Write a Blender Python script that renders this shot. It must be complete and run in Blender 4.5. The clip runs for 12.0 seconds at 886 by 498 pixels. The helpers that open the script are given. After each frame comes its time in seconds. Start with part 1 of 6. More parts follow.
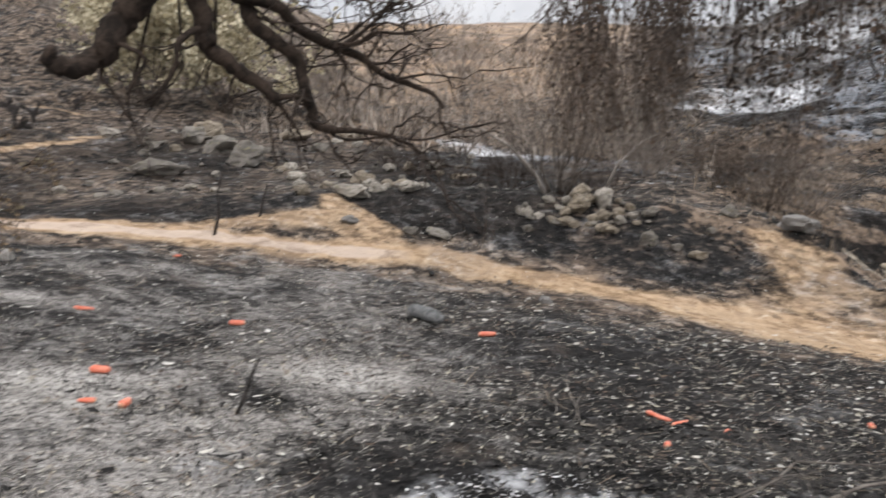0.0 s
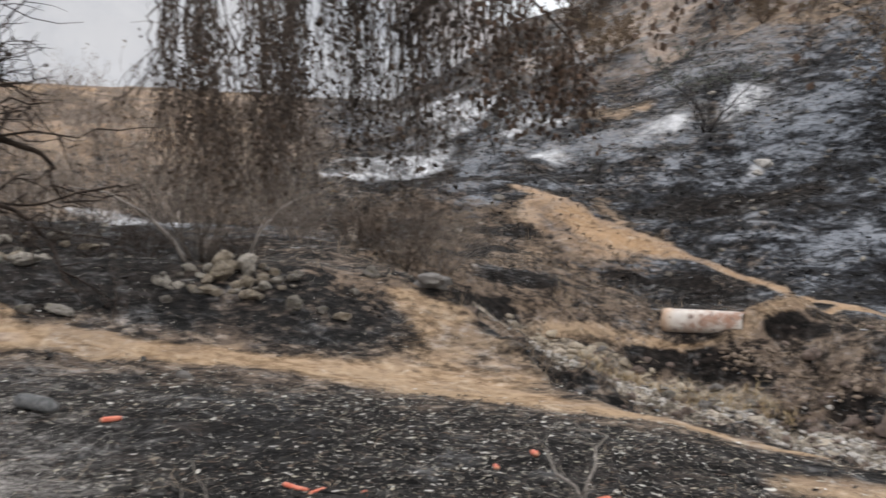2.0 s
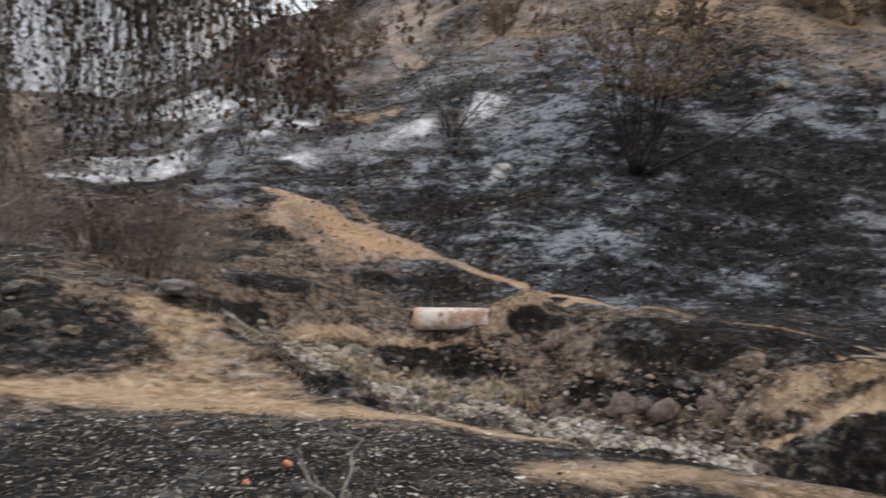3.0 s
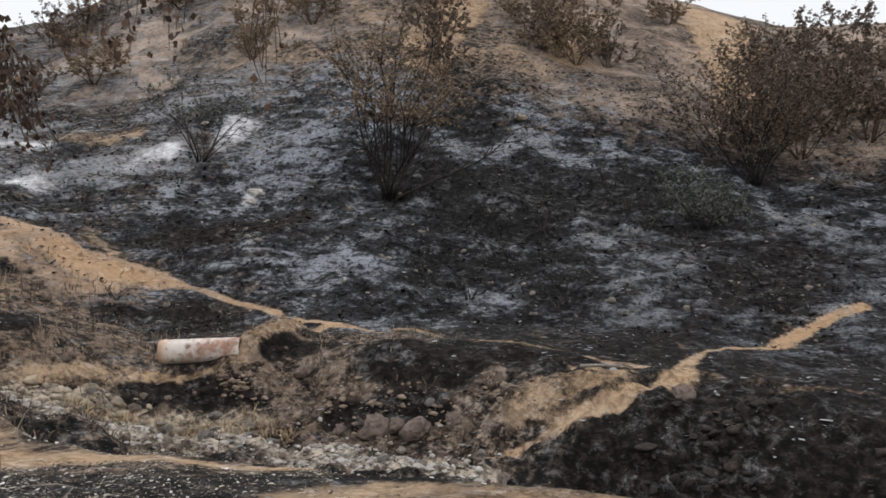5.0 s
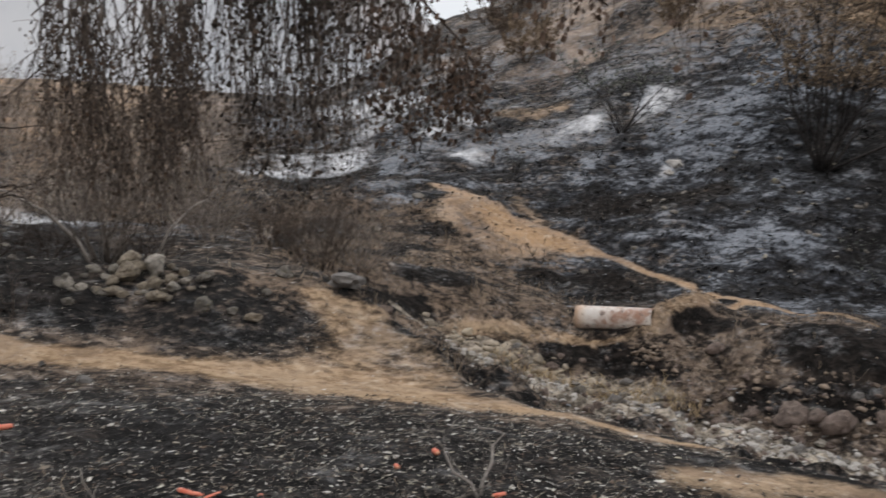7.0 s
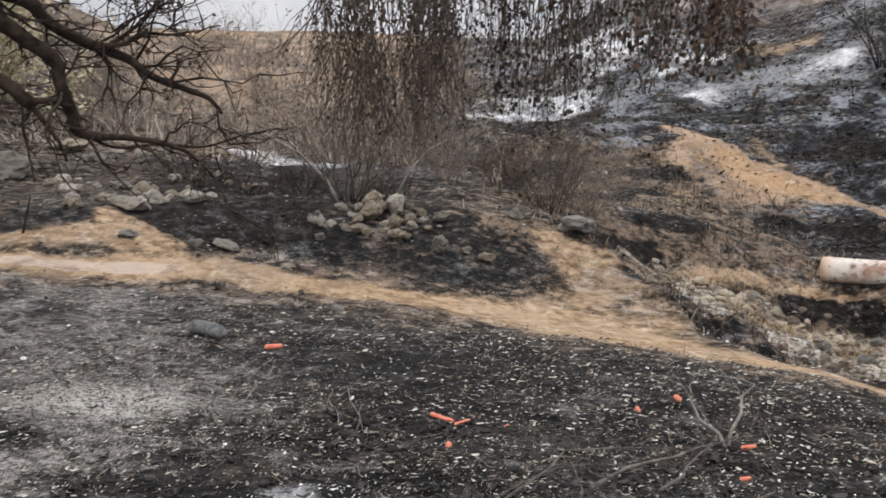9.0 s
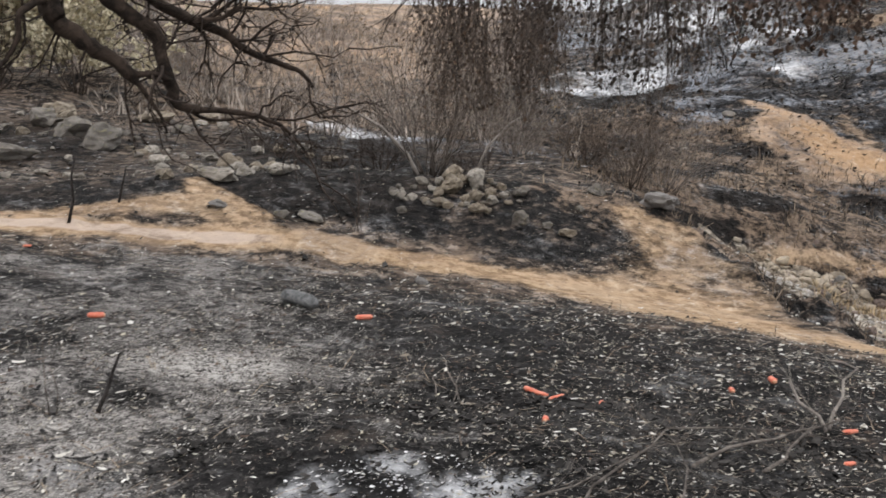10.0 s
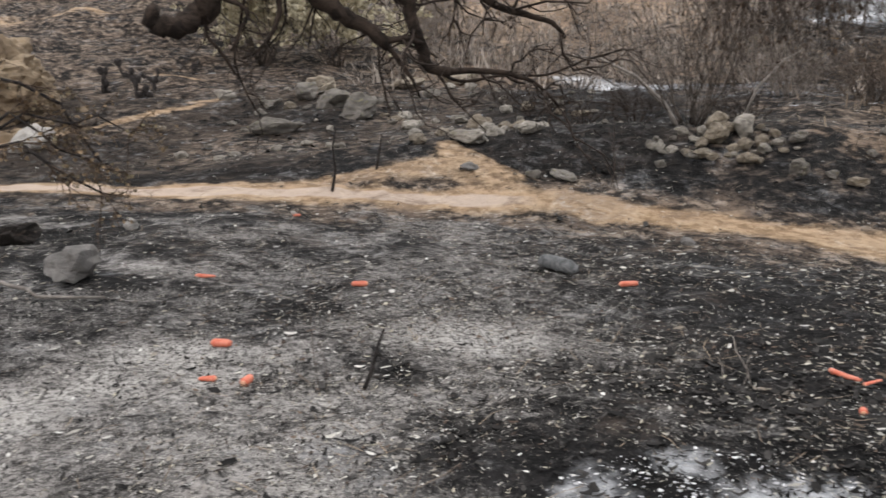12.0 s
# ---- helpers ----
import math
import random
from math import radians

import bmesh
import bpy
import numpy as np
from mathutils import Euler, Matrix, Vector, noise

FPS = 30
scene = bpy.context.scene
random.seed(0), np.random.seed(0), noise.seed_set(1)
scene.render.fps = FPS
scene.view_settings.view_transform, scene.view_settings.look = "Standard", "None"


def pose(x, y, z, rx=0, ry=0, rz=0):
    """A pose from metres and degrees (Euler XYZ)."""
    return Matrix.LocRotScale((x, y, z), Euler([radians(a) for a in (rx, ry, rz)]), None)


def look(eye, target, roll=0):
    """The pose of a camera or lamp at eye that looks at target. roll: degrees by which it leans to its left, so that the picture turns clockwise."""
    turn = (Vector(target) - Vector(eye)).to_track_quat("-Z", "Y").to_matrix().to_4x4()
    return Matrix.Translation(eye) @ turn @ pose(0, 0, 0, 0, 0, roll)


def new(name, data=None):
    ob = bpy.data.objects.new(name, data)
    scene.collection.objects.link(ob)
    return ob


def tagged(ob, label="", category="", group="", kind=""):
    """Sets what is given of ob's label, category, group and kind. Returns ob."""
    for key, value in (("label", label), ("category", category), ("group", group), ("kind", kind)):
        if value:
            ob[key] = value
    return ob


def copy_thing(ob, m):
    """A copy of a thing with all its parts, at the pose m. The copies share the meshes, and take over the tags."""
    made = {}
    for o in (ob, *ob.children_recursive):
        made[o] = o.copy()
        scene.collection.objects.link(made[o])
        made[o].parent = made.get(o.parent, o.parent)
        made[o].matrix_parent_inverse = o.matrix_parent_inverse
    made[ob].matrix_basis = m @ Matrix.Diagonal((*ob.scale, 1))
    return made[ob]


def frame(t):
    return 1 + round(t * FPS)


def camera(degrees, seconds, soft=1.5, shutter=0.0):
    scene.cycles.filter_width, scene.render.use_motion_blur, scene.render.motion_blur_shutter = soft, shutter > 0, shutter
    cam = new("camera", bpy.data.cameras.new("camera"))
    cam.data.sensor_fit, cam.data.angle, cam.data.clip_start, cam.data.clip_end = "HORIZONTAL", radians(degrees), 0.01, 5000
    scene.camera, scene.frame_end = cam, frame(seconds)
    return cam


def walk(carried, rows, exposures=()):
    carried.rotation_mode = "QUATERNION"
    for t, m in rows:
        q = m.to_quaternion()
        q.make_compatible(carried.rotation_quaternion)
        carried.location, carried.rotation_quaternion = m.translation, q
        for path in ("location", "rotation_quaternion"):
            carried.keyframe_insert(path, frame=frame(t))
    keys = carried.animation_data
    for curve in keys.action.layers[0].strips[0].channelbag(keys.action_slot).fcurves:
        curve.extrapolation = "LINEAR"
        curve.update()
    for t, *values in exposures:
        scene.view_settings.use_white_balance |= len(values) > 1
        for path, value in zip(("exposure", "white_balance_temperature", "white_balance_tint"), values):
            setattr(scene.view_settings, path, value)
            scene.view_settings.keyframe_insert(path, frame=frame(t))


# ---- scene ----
cam = camera(56.4, 12.0, soft=1.6, shutter=0.45)
PATH = [
    (0, (-0.055, 0.048, 1.541), (-0.046, 2.02, 1.207), 0.49),
    (0.5, (0.067, 0.078, 1.543), (0.282, 2.049, 1.283), 0.2),
    (1, (0.085, 0.114, 1.522), (0.503, 2.059, 1.318), 0.5),
    (1.5, (0.103, 0.139, 1.515), (0.686, 2.044, 1.339), 0.4),
    (2, (0.139, 0.188, 1.5), (0.941, 2.013, 1.336), 0.7),
    (2.5, (0.21, 0.284, 1.472), (1.276, 1.969, 1.312), 0.7),
    (3, (0.252, 0.341, 1.456), (1.554, 1.852, 1.31), 0.9),
    (3.5, (0.252, 0.341, 1.456), (1.733, 1.681, 1.34), 1.7),
    (3.7, (0.257, 0.348, 1.454), (1.78, 1.64, 1.345), 1.9),
    (4.1, (0.281, 0.327, 1.453), (1.884, 1.52, 1.361), 1.75),
    (4.5, (0.332, 0.279, 1.45), (1.997, 1.384, 1.369), 1.19),
    (4.9, (0.382, 0.229, 1.449), (2.065, 1.307, 1.372), 0.58),
    (5.3, (0.402, 0.202, 1.45), (2.03, 1.36, 1.37), 0.3),
    (5.5, (0.395, 0.189, 1.455), (1.969, 1.42, 1.372), 0.3),
    (6, (0.314, 0.124, 1.492), (1.693, 1.57, 1.397), 0.6),
    (6.5, (0.256, 0.053, 1.529), (1.414, 1.679, 1.399), 1.0),
    (7, (0.243, 0.076, 1.536), (1.207, 1.82, 1.368), 1.0),
    (7.5, (0.202, 0.099, 1.527), (1.011, 1.917, 1.331), 1.0),
    (7.7, (0.14, 0.115, 1.521), (0.9, 1.954, 1.318), 0.9),
    (8.1, (0.125, 0.12, 1.518), (0.777, 1.997, 1.288), 0.82),
    (8.5, (0.113, 0.121, 1.514), (0.676, 2.022, 1.25), 0.67),
    (8.9, (0.101, 0.119, 1.512), (0.59, 2.035, 1.212), 0.51),
    (9.3, (0.087, 0.114, 1.513), (0.51, 2.041, 1.184), 0.4),
    (9.5, (0.059, 0.104, 1.519), (0.45, 2.036, 1.178), 0.3),
    (10, (-0.059, 0.124, 1.516), (0.254, 2.064, 1.145), 0.7),
    (10.5, (-0.115, 0.167, 1.507), (0.142, 2.103, 1.075), 0.7),
    (11, (-0.111, 0.341, 1.483), (-0.016, 2.28, 1.004), -2.3),
    (11.5, (-0.088, 0.466, 1.49), (-0.216, 2.406, 1.019), -3.7),
    (12, (-0.14, 0.483, 1.495), (-0.419, 2.41, 1.038), -4.3),
]
walk(cam, [(t, look(eye, target, roll)) for t, eye, target, roll in PATH], [(0, 0.74), (1.0, 0.64), (1.5, 0.51), (3.5, 0.19), (5.5, 0.2), (6.5, 0.1), (7.0, 0.04), (7.5, 0.25), (9.5, 0.55), (11.0, 0.52), (12, 0.5)])

# ---------- sky and light: thin smoky overcast ----------
world = bpy.data.worlds.new("smoky_overcast")
scene.world = world
world.use_nodes = True
wt = world.node_tree
wt.nodes.clear()
sky = wt.nodes.new("ShaderNodeTexSky")
sky.sky_type, sky.sun_disc = "NISHITA", False
sky.sun_elevation, sky.sun_rotation = radians(48), radians(200)
sky.air_density, sky.dust_density, sky.ozone_density = 1.0, 7.0, 1.0
wash = wt.nodes.new("ShaderNodeMix")
wash.data_type = "RGBA"
wash.inputs["Factor"].default_value = 0.8
wash.inputs["B"].default_value = (7.4, 7.5, 7.7, 1)
wbg, wout = wt.nodes.new("ShaderNodeBackground"), wt.nodes.new("ShaderNodeOutputWorld")
wbg.inputs["Strength"].default_value = 0.13
wt.links.new(sky.outputs["Color"], wash.inputs["A"])
wt.links.new(wash.outputs["Result"], wbg.inputs["Color"])
wt.links.new(wbg.outputs["Background"], wout.inputs["Surface"])

sun = new("sun", bpy.data.lights.new("sun", "SUN"))
sun.data.energy, sun.data.angle, sun.data.color = 1.1, radians(25), (1.0, 0.95, 0.88)
sun.matrix_world = pose(0, 0, 30, 42, 0, 160)


# ---------- materials ----------
class Nodes:
    """Shorthand for writing node materials."""

    def __init__(self, name):
        self.mat = bpy.data.materials.new(name)
        self.mat.use_nodes = True
        self.t = self.mat.node_tree
        self.t.nodes.clear()
        self.bsdf = self.t.nodes.new("ShaderNodeBsdfPrincipled")
        self.out = self.t.nodes.new("ShaderNodeOutputMaterial")
        self.t.links.new(self.bsdf.outputs["BSDF"], self.out.inputs["Surface"])

    def put(self, socket, v):
        if isinstance(v, bpy.types.NodeSocket):
            self.t.links.new(v, socket)
        elif isinstance(v, tuple) and len(v) == 3:
            socket.default_value = (*v, 1) if len(socket.default_value) == 4 else v
        else:
            socket.default_value = v

    def place(self, own=False):
        if own:
            return self.t.nodes.new("ShaderNodeTexCoord").outputs["Object"]
        return self.t.nodes.new("ShaderNodeNewGeometry").outputs["Position"]

    def noise(self, where, scale, detail=4.0, rough_=0.6, warp=0.0):
        n = self.t.nodes.new("ShaderNodeTexNoise")
        self.put(n.inputs["Vector"], where)
        self.put(n.inputs["Scale"], scale)
        self.put(n.inputs["Detail"], detail)
        self.put(n.inputs["Roughness"], rough_)
        self.put(n.inputs["Distortion"], warp)
        return n.outputs["Fac"]

    def cells(self, where, scale):
        n = self.t.nodes.new("ShaderNodeTexVoronoi")
        self.put(n.inputs["Vector"], where)
        self.put(n.inputs["Scale"], scale)
        return n.outputs["Distance"]

    def step(self, v, a, b):
        n = self.t.nodes.new("ShaderNodeMapRange")
        n.interpolation_type = "SMOOTHSTEP"
        self.put(n.inputs["Value"], v)
        self.put(n.inputs["From Min"], a)
        self.put(n.inputs["From Max"], b)
        return n.outputs["Result"]

    def math(self, op, a, b):
        n = self.t.nodes.new("ShaderNodeMath")
        n.operation = op
        self.put(n.inputs[0], a)
        self.put(n.inputs[1], b)
        return n.outputs["Value"]

    def mix(self, f, a, b):
        n = self.t.nodes.new("ShaderNodeMix")
        n.data_type = "RGBA"
        self.put(n.inputs["Factor"], f)
        for key, v in (("A", a), ("B", b)):
            self.put([s for s in n.inputs if s.name == key and s.type == "RGBA"][0], v)
        return [s for s in n.outputs if s.type == "RGBA"][0]

    def attribute(self, name):
        n = self.t.nodes.new("ShaderNodeAttribute")
        n.attribute_name = name
        s = self.t.nodes.new("ShaderNodeSeparateColor")
        self.t.links.new(n.outputs["Color"], s.inputs["Color"])
        return s.outputs["Red"], s.outputs["Green"], s.outputs["Blue"]

    def island(self):
        return self.t.nodes.new("ShaderNodeNewGeometry").outputs["Random Per Island"]

    def each(self):
        return self.t.nodes.new("ShaderNodeObjectInfo").outputs["Random"]

    def done(self, colour, rough_=0.9, bump=None, strength=0.4, distance=0.02, metal=0.0, gloss=0.3):
        self.put(self.bsdf.inputs["Base Color"], colour)
        self.put(self.bsdf.inputs["Roughness"], rough_)
        self.put(self.bsdf.inputs["Metallic"], metal)
        self.put(self.bsdf.inputs["Specular IOR Level"], gloss)
        if bump is not None:
            b = self.t.nodes.new("ShaderNodeBump")
            self.put(b.inputs["Strength"], strength)
            self.put(b.inputs["Distance"], distance)
            self.put(b.inputs["Height"], bump)
            self.t.links.new(b.outputs["Normal"], self.bsdf.inputs["Normal"])
        return self.mat


def ground_material():
    n = Nodes("burnt_ground")
    p = n.place()
    dirt, ash, straw = n.attribute("cover")
    white, gravel, ochre = n.attribute("cover_more")
    brown, blue, soot = n.attribute("cover_tint")
    tiny, fine, mid, big = n.noise(p, 120, 3, 0.7), n.noise(p, 34, 4, 0.75), n.noise(p, 6.5, 8, 0.72), n.noise(p, 0.9, 6, 0.6)
    clod = n.noise(p, 2.4, 9, 0.78, 0.4)
    wide = n.noise(p, 0.42, 9, 0.70, 0.3)
    lumps = n.cells(p, 11)
    along = n.t.nodes.new("ShaderNodeMapping")
    along.inputs["Scale"].default_value = (0.7, 0.7, 2.2)
    n.put(along.inputs["Vector"], p)
    streak = n.noise(along.outputs["Vector"], 1.3, 10, 0.74, 0.4)
    jitter = n.math("ADD", n.math("MULTIPLY", fine, 0.45), n.math("MULTIPLY", mid, 0.55))
    clump = n.math("ADD", n.math("MULTIPLY", mid, 0.4), n.math("MULTIPLY", clod, 0.6))
    speck = n.math("ADD", n.math("MULTIPLY", tiny, 0.35), n.math("MULTIPLY", n.noise(p, 15, 8, 0.8, 0.3), 0.65))

    def edged(mask, hard=0.2, loose=1.7, by=None):
        v = n.math("ADD", mask, n.math("MULTIPLY", n.math("SUBTRACT", jitter if by is None else by, 0.5), loose))
        return n.step(v, 0.5 - hard, 0.5 + hard)

    def part_of(f, share):
        return n.math("MULTIPLY", f, share)

    # soot-black litter, blue-grey where the mask puts drifted ash and painted haze
    char = n.mix(n.step(mid, 0.40, 0.62), (0.004, 0.0038, 0.004), (0.018, 0.0168, 0.017))
    char = n.mix(part_of(n.step(clod, 0.50, 0.62), 0.6), char, (0.035, 0.033, 0.0335))
    char = n.mix(part_of(n.step(speck, 0.57, 0.66), 0.55), char, (0.13, 0.124, 0.120))
    dust_haze = n.math("ADD", n.math("ADD", n.math("MULTIPLY", streak, 0.68), n.math("MULTIPLY", mid, 0.32)), n.math("MULTIPLY", n.math("SUBTRACT", blue, 0.5), 0.28))
    char = n.mix(part_of(n.step(dust_haze, 0.50, 0.59), 0.7), char, (0.040, 0.044, 0.053))
    char = n.mix(part_of(n.step(dust_haze, 0.57, 0.67), 0.9), char, (0.25, 0.272, 0.31))
    char = n.mix(n.step(lumps, 0.36, 0.16), char, (0.010, 0.0095, 0.010))
    grit = n.noise(p, 55, 5, 0.8, 0.2)
    char = n.mix(part_of(n.step(grit, 0.57, 0.63), 0.28), char, (0.115, 0.110, 0.106))
    burnt = n.mix(n.step(clod, 0.42, 0.58), (0.016, 0.0128, 0.011), (0.14, 0.106, 0.083))
    burnt = n.mix(part_of(n.step(mid, 0.50, 0.62), 0.8), burnt, (0.36, 0.285, 0.222))
    burnt = n.mix(n.step(fine, 0.54, 0.68), burnt, (0.022, 0.018, 0.016))
    char = n.mix(edged(brown, 0.28, 2.6, clump), char, burnt)
    black = n.mix(n.step(mid, 0.42, 0.62), (0.004, 0.0035, 0.0033), (0.024, 0.019, 0.0168))
    black = n.mix(part_of(n.step(speck, 0.57, 0.66), 0.6), black, (0.10, 0.08, 0.07))
    char = n.mix(edged(soot, 0.3, 1.8, clump), char, black)
    ashes = n.mix(n.step(speck, 0.36, 0.60), (0.125, 0.117, 0.112), (0.355, 0.333, 0.32))
    ashes = n.mix(part_of(n.step(ash, 0.60, 0.80), n.step(speck, 0.34, 0.56)), ashes, (0.50, 0.48, 0.46))
    ashes = n.mix(part_of(n.step(fine, 0.50, 0.58), 0.85), ashes, (0.045, 0.042, 0.04))
    ashes = n.mix(part_of(n.step(mid, 0.53, 0.62), 0.4), ashes, (0.10, 0.095, 0.09))
    ashes = n.mix(part_of(n.step(tiny, 0.58, 0.68), 0.7), ashes, (0.62, 0.61, 0.58))
    soil = n.mix(n.step(mid, 0.38, 0.60), (0.225, 0.150, 0.090), (0.46, 0.328, 0.212))
    soil = n.mix(part_of(n.step(big, 0.46, 0.62), 0.6), soil, (0.50, 0.375, 0.26))
    soil = n.mix(part_of(n.step(ochre, 0.45, 0.75), 0.75), soil, (0.43, 0.275, 0.155))
    soil = n.mix(part_of(n.step(blue, 0.80, 0.94), 0.8), soil, (0.53, 0.432, 0.368))
    soil = n.mix(part_of(n.step(clod, 0.52, 0.62), 0.6), soil, (0.19, 0.135, 0.098))
    drift = n.noise(p, 4.2, 9, 0.74, 0.9)
    soil = n.mix(part_of(n.step(drift, 0.53, 0.64), 0.6), soil, (0.60, 0.475, 0.345))
    soil = n.mix(part_of(n.step(streak, 0.50, 0.60), 0.42), soil, (0.17, 0.118, 0.08))
    soil = n.mix(part_of(n.step(speck, 0.57, 0.66), 0.65), soil, (0.10, 0.078, 0.062))
    grass = n.mix(n.step(clump, 0.43, 0.57), (0.022, 0.017, 0.0145), (0.25, 0.184, 0.134))
    grass = n.mix(part_of(n.step(clod, 0.50, 0.62), 0.7), grass, (0.13, 0.10, 0.08))
    grass = n.mix(n.step(fine, 0.56, 0.70), grass, (0.028, 0.024, 0.021))
    pale = n.mix(n.step(clump, 0.36, 0.60), (0.36, 0.375, 0.40), (0.82, 0.83, 0.86))
    bed = n.mix(n.step(clump, 0.42, 0.58), (0.07, 0.060, 0.049), (0.48, 0.42, 0.345))
    rust = n.mix(n.step(wide, 0.40, 0.60), (0.185, 0.146, 0.122), (0.42, 0.33, 0.265))
    rust = n.mix(part_of(n.step(clod, 0.48, 0.60), 0.7), rust, (0.09, 0.066, 0.053))
    c = n.mix(edged(ash, 0.24, 2.9, n.math("ADD", n.math("MULTIPLY", speck, 0.5), n.math("MULTIPLY", drift, 0.5))), char, ashes)
    c = n.mix(edged(straw, 0.25, 3.0, clump), c, grass)
    c = n.mix(edged(ochre, 0.28, 2.8, n.math("ADD", n.math("MULTIPLY", wide, 0.45), n.math("MULTIPLY", clod, 0.55))), c, rust)
    c = n.mix(edged(gravel), c, bed)
    c = n.mix(edged(dirt, 0.28, 3.0, n.math("ADD", n.math("MULTIPLY", jitter, 0.3), n.math("MULTIPLY", n.math("ADD", clod, wide), 0.35))), c, soil)
    c = n.mix(edged(white, 0.50, 3.2, n.math("ADD", n.math("MULTIPLY", jitter, 0.3), n.math("MULTIPLY", n.math("ADD", drift, streak), 0.35))), c, pale)
    height = n.math("ADD", n.math("MULTIPLY", fine, 0.4), mid)
    return n.done(c, 0.95, height, 0.9, 0.04, gloss=0.12)


def stone_material(name, low, high, moss=(0.33, 0.31, 0.17), soot=0.5):
    n = Nodes(name)
    p = n.place(True)
    a, b, f = n.noise(p, 2.3, 5, 0.65), n.noise(p, 7, 4, 0.6), n.noise(p, 28, 3, 0.7)
    c = n.mix(n.step(a, 0.3, 0.7), low, high)
    c = n.mix(n.math("MULTIPLY", n.each(), 0.5), c, low)
    c = n.mix(n.math("MULTIPLY", n.step(b, 0.56, 0.7), 0.6), c, moss)
    c = n.mix(n.math("MULTIPLY", n.step(n.noise(p, 3.1, 5, 0.7), 0.52, 0.68), soot), c, (0.035, 0.033, 0.032))
    c = n.mix(n.math("MULTIPLY", n.step(f, 0.55, 0.75), 0.5), c, (0.12, 0.11, 0.10))
    return n.done(c, 0.92, n.math("ADD", f, n.math("MULTIPLY", b, 2.0)), 0.6, 0.02, gloss=0.2)


def bark_material(name, dark, light, grain=9.0):
    n = Nodes(name)
    p = n.place()
    a, f = n.noise(p, grain, 5, 0.7, 0.8), n.noise(p, grain * 5, 3, 0.7)
    c = n.mix(n.step(a, 0.35, 0.68), dark, light)
    c = n.mix(n.math("MULTIPLY", n.step(f, 0.55, 0.75), 0.7), c, tuple(v * 0.4 for v in dark))
    return n.done(c, 0.9, n.math("ADD", a, f), 0.7, 0.012, gloss=0.2)


def bits_material(name, *colours, gloss=0.2):
    """Loose bits that each take one of a few colours."""
    n = Nodes(name)
    i = n.island()
    c = colours[0]
    for k, other in enumerate(colours[1:], 1):
        c = n.mix(n.step(i, k / len(colours) - 0.05, k / len(colours) + 0.05), c, other)
    f = n.noise(n.place(), 60, 3, 0.6)
    c = n.mix(n.math("MULTIPLY", n.step(f, 0.4, 0.75), 0.45), c, tuple(v * 0.35 for v in colours[0]))
    return n.done(c, 0.85, gloss=gloss)


GROUND = ground_material()
STONE = stone_material("field_stone", (0.11, 0.10, 0.09), (0.30, 0.275, 0.245), soot=0.75)
PALE_STONE = stone_material("pale_stone", (0.20, 0.182, 0.16), (0.52, 0.48, 0.425), soot=0.75)
COBBLE = stone_material("stream_cobble", (0.34, 0.32, 0.30), (0.66, 0.635, 0.60), moss=(0.42, 0.38, 0.30), soot=0.35)
HEAP_STONE = stone_material("ochre_grey_stone", (0.14, 0.116, 0.09), (0.45, 0.39, 0.31), moss=(0.38, 0.32, 0.20), soot=0.7)
CLOD = stone_material("sooty_clod", (0.010, 0.009, 0.0085), (0.06, 0.048, 0.042), moss=(0.12, 0.09, 0.07), soot=0.7)
TAN_CLOD = stone_material("tan_clod", (0.10, 0.077, 0.060), (0.40, 0.315, 0.245), moss=(0.30, 0.23, 0.16), soot=0.4)
CREAM_STONE = stone_material("cream_stone", (0.20, 0.172, 0.135), (0.56, 0.485, 0.385), moss=(0.46, 0.37, 0.23), soot=0.45)
RED_STONE = stone_material("reddish_stone", (0.10, 0.078, 0.068), (0.30, 0.235, 0.205), moss=(0.2, 0.16, 0.13), soot=0.6)
GREY_STONE = stone_material("grey_boulder", (0.15, 0.143, 0.138), (0.29, 0.275, 0.262), moss=(0.2, 0.19, 0.17), soot=0.45)
TAN_STONE = stone_material("tan_stone", (0.16, 0.115, 0.075), (0.47, 0.375, 0.265), moss=(0.30, 0.22, 0.13), soot=0.35)
BARK = bark_material("scorched_bark", (0.016, 0.012, 0.010), (0.070, 0.051, 0.040))
LIMB_TWIG = bark_material("scorched_limb_twig", (0.026, 0.020, 0.017), (0.080, 0.060, 0.049), 14)
TWIG = bark_material("dry_twig", (0.055, 0.044, 0.038), (0.15, 0.12, 0.10), 14)
# far grass colour, lightened to paint in the smoke haze
FIELD_STRAW = bits_material("haze_pale_field_grass", (0.34, 0.295, 0.255), (0.44, 0.385, 0.335), (0.225, 0.192, 0.168), (0.15, 0.13, 0.115))
# pale dry wood; the far thickets' haze is put into this colour too
PALE_TWIG = bark_material("pale_hazed_twig", (0.17, 0.146, 0.130), (0.34, 0.297, 0.265), 14)
BROWN_TWIG = bark_material("brown_twig", (0.062, 0.044, 0.034), (0.17, 0.125, 0.096), 14)
BUSH_TWIG = bark_material("grey_brown_stem", (0.055, 0.046, 0.040), (0.17, 0.145, 0.125), 14)
CHAR_TWIG = bark_material("charred_twig", (0.018, 0.016, 0.016), (0.06, 0.053, 0.05), 12)
GREY_WOOD = bark_material("grey_dead_twigs", (0.075, 0.064, 0.057), (0.23, 0.205, 0.185), 12)
DEAD_WOOD = bark_material("weathered_dead_wood", (0.17, 0.15, 0.135), (0.36, 0.33, 0.30), 11)
CHAR_WOOD = bark_material("ash_grey_charred_wood", (0.10, 0.104, 0.107), (0.25, 0.255, 0.26), 16)
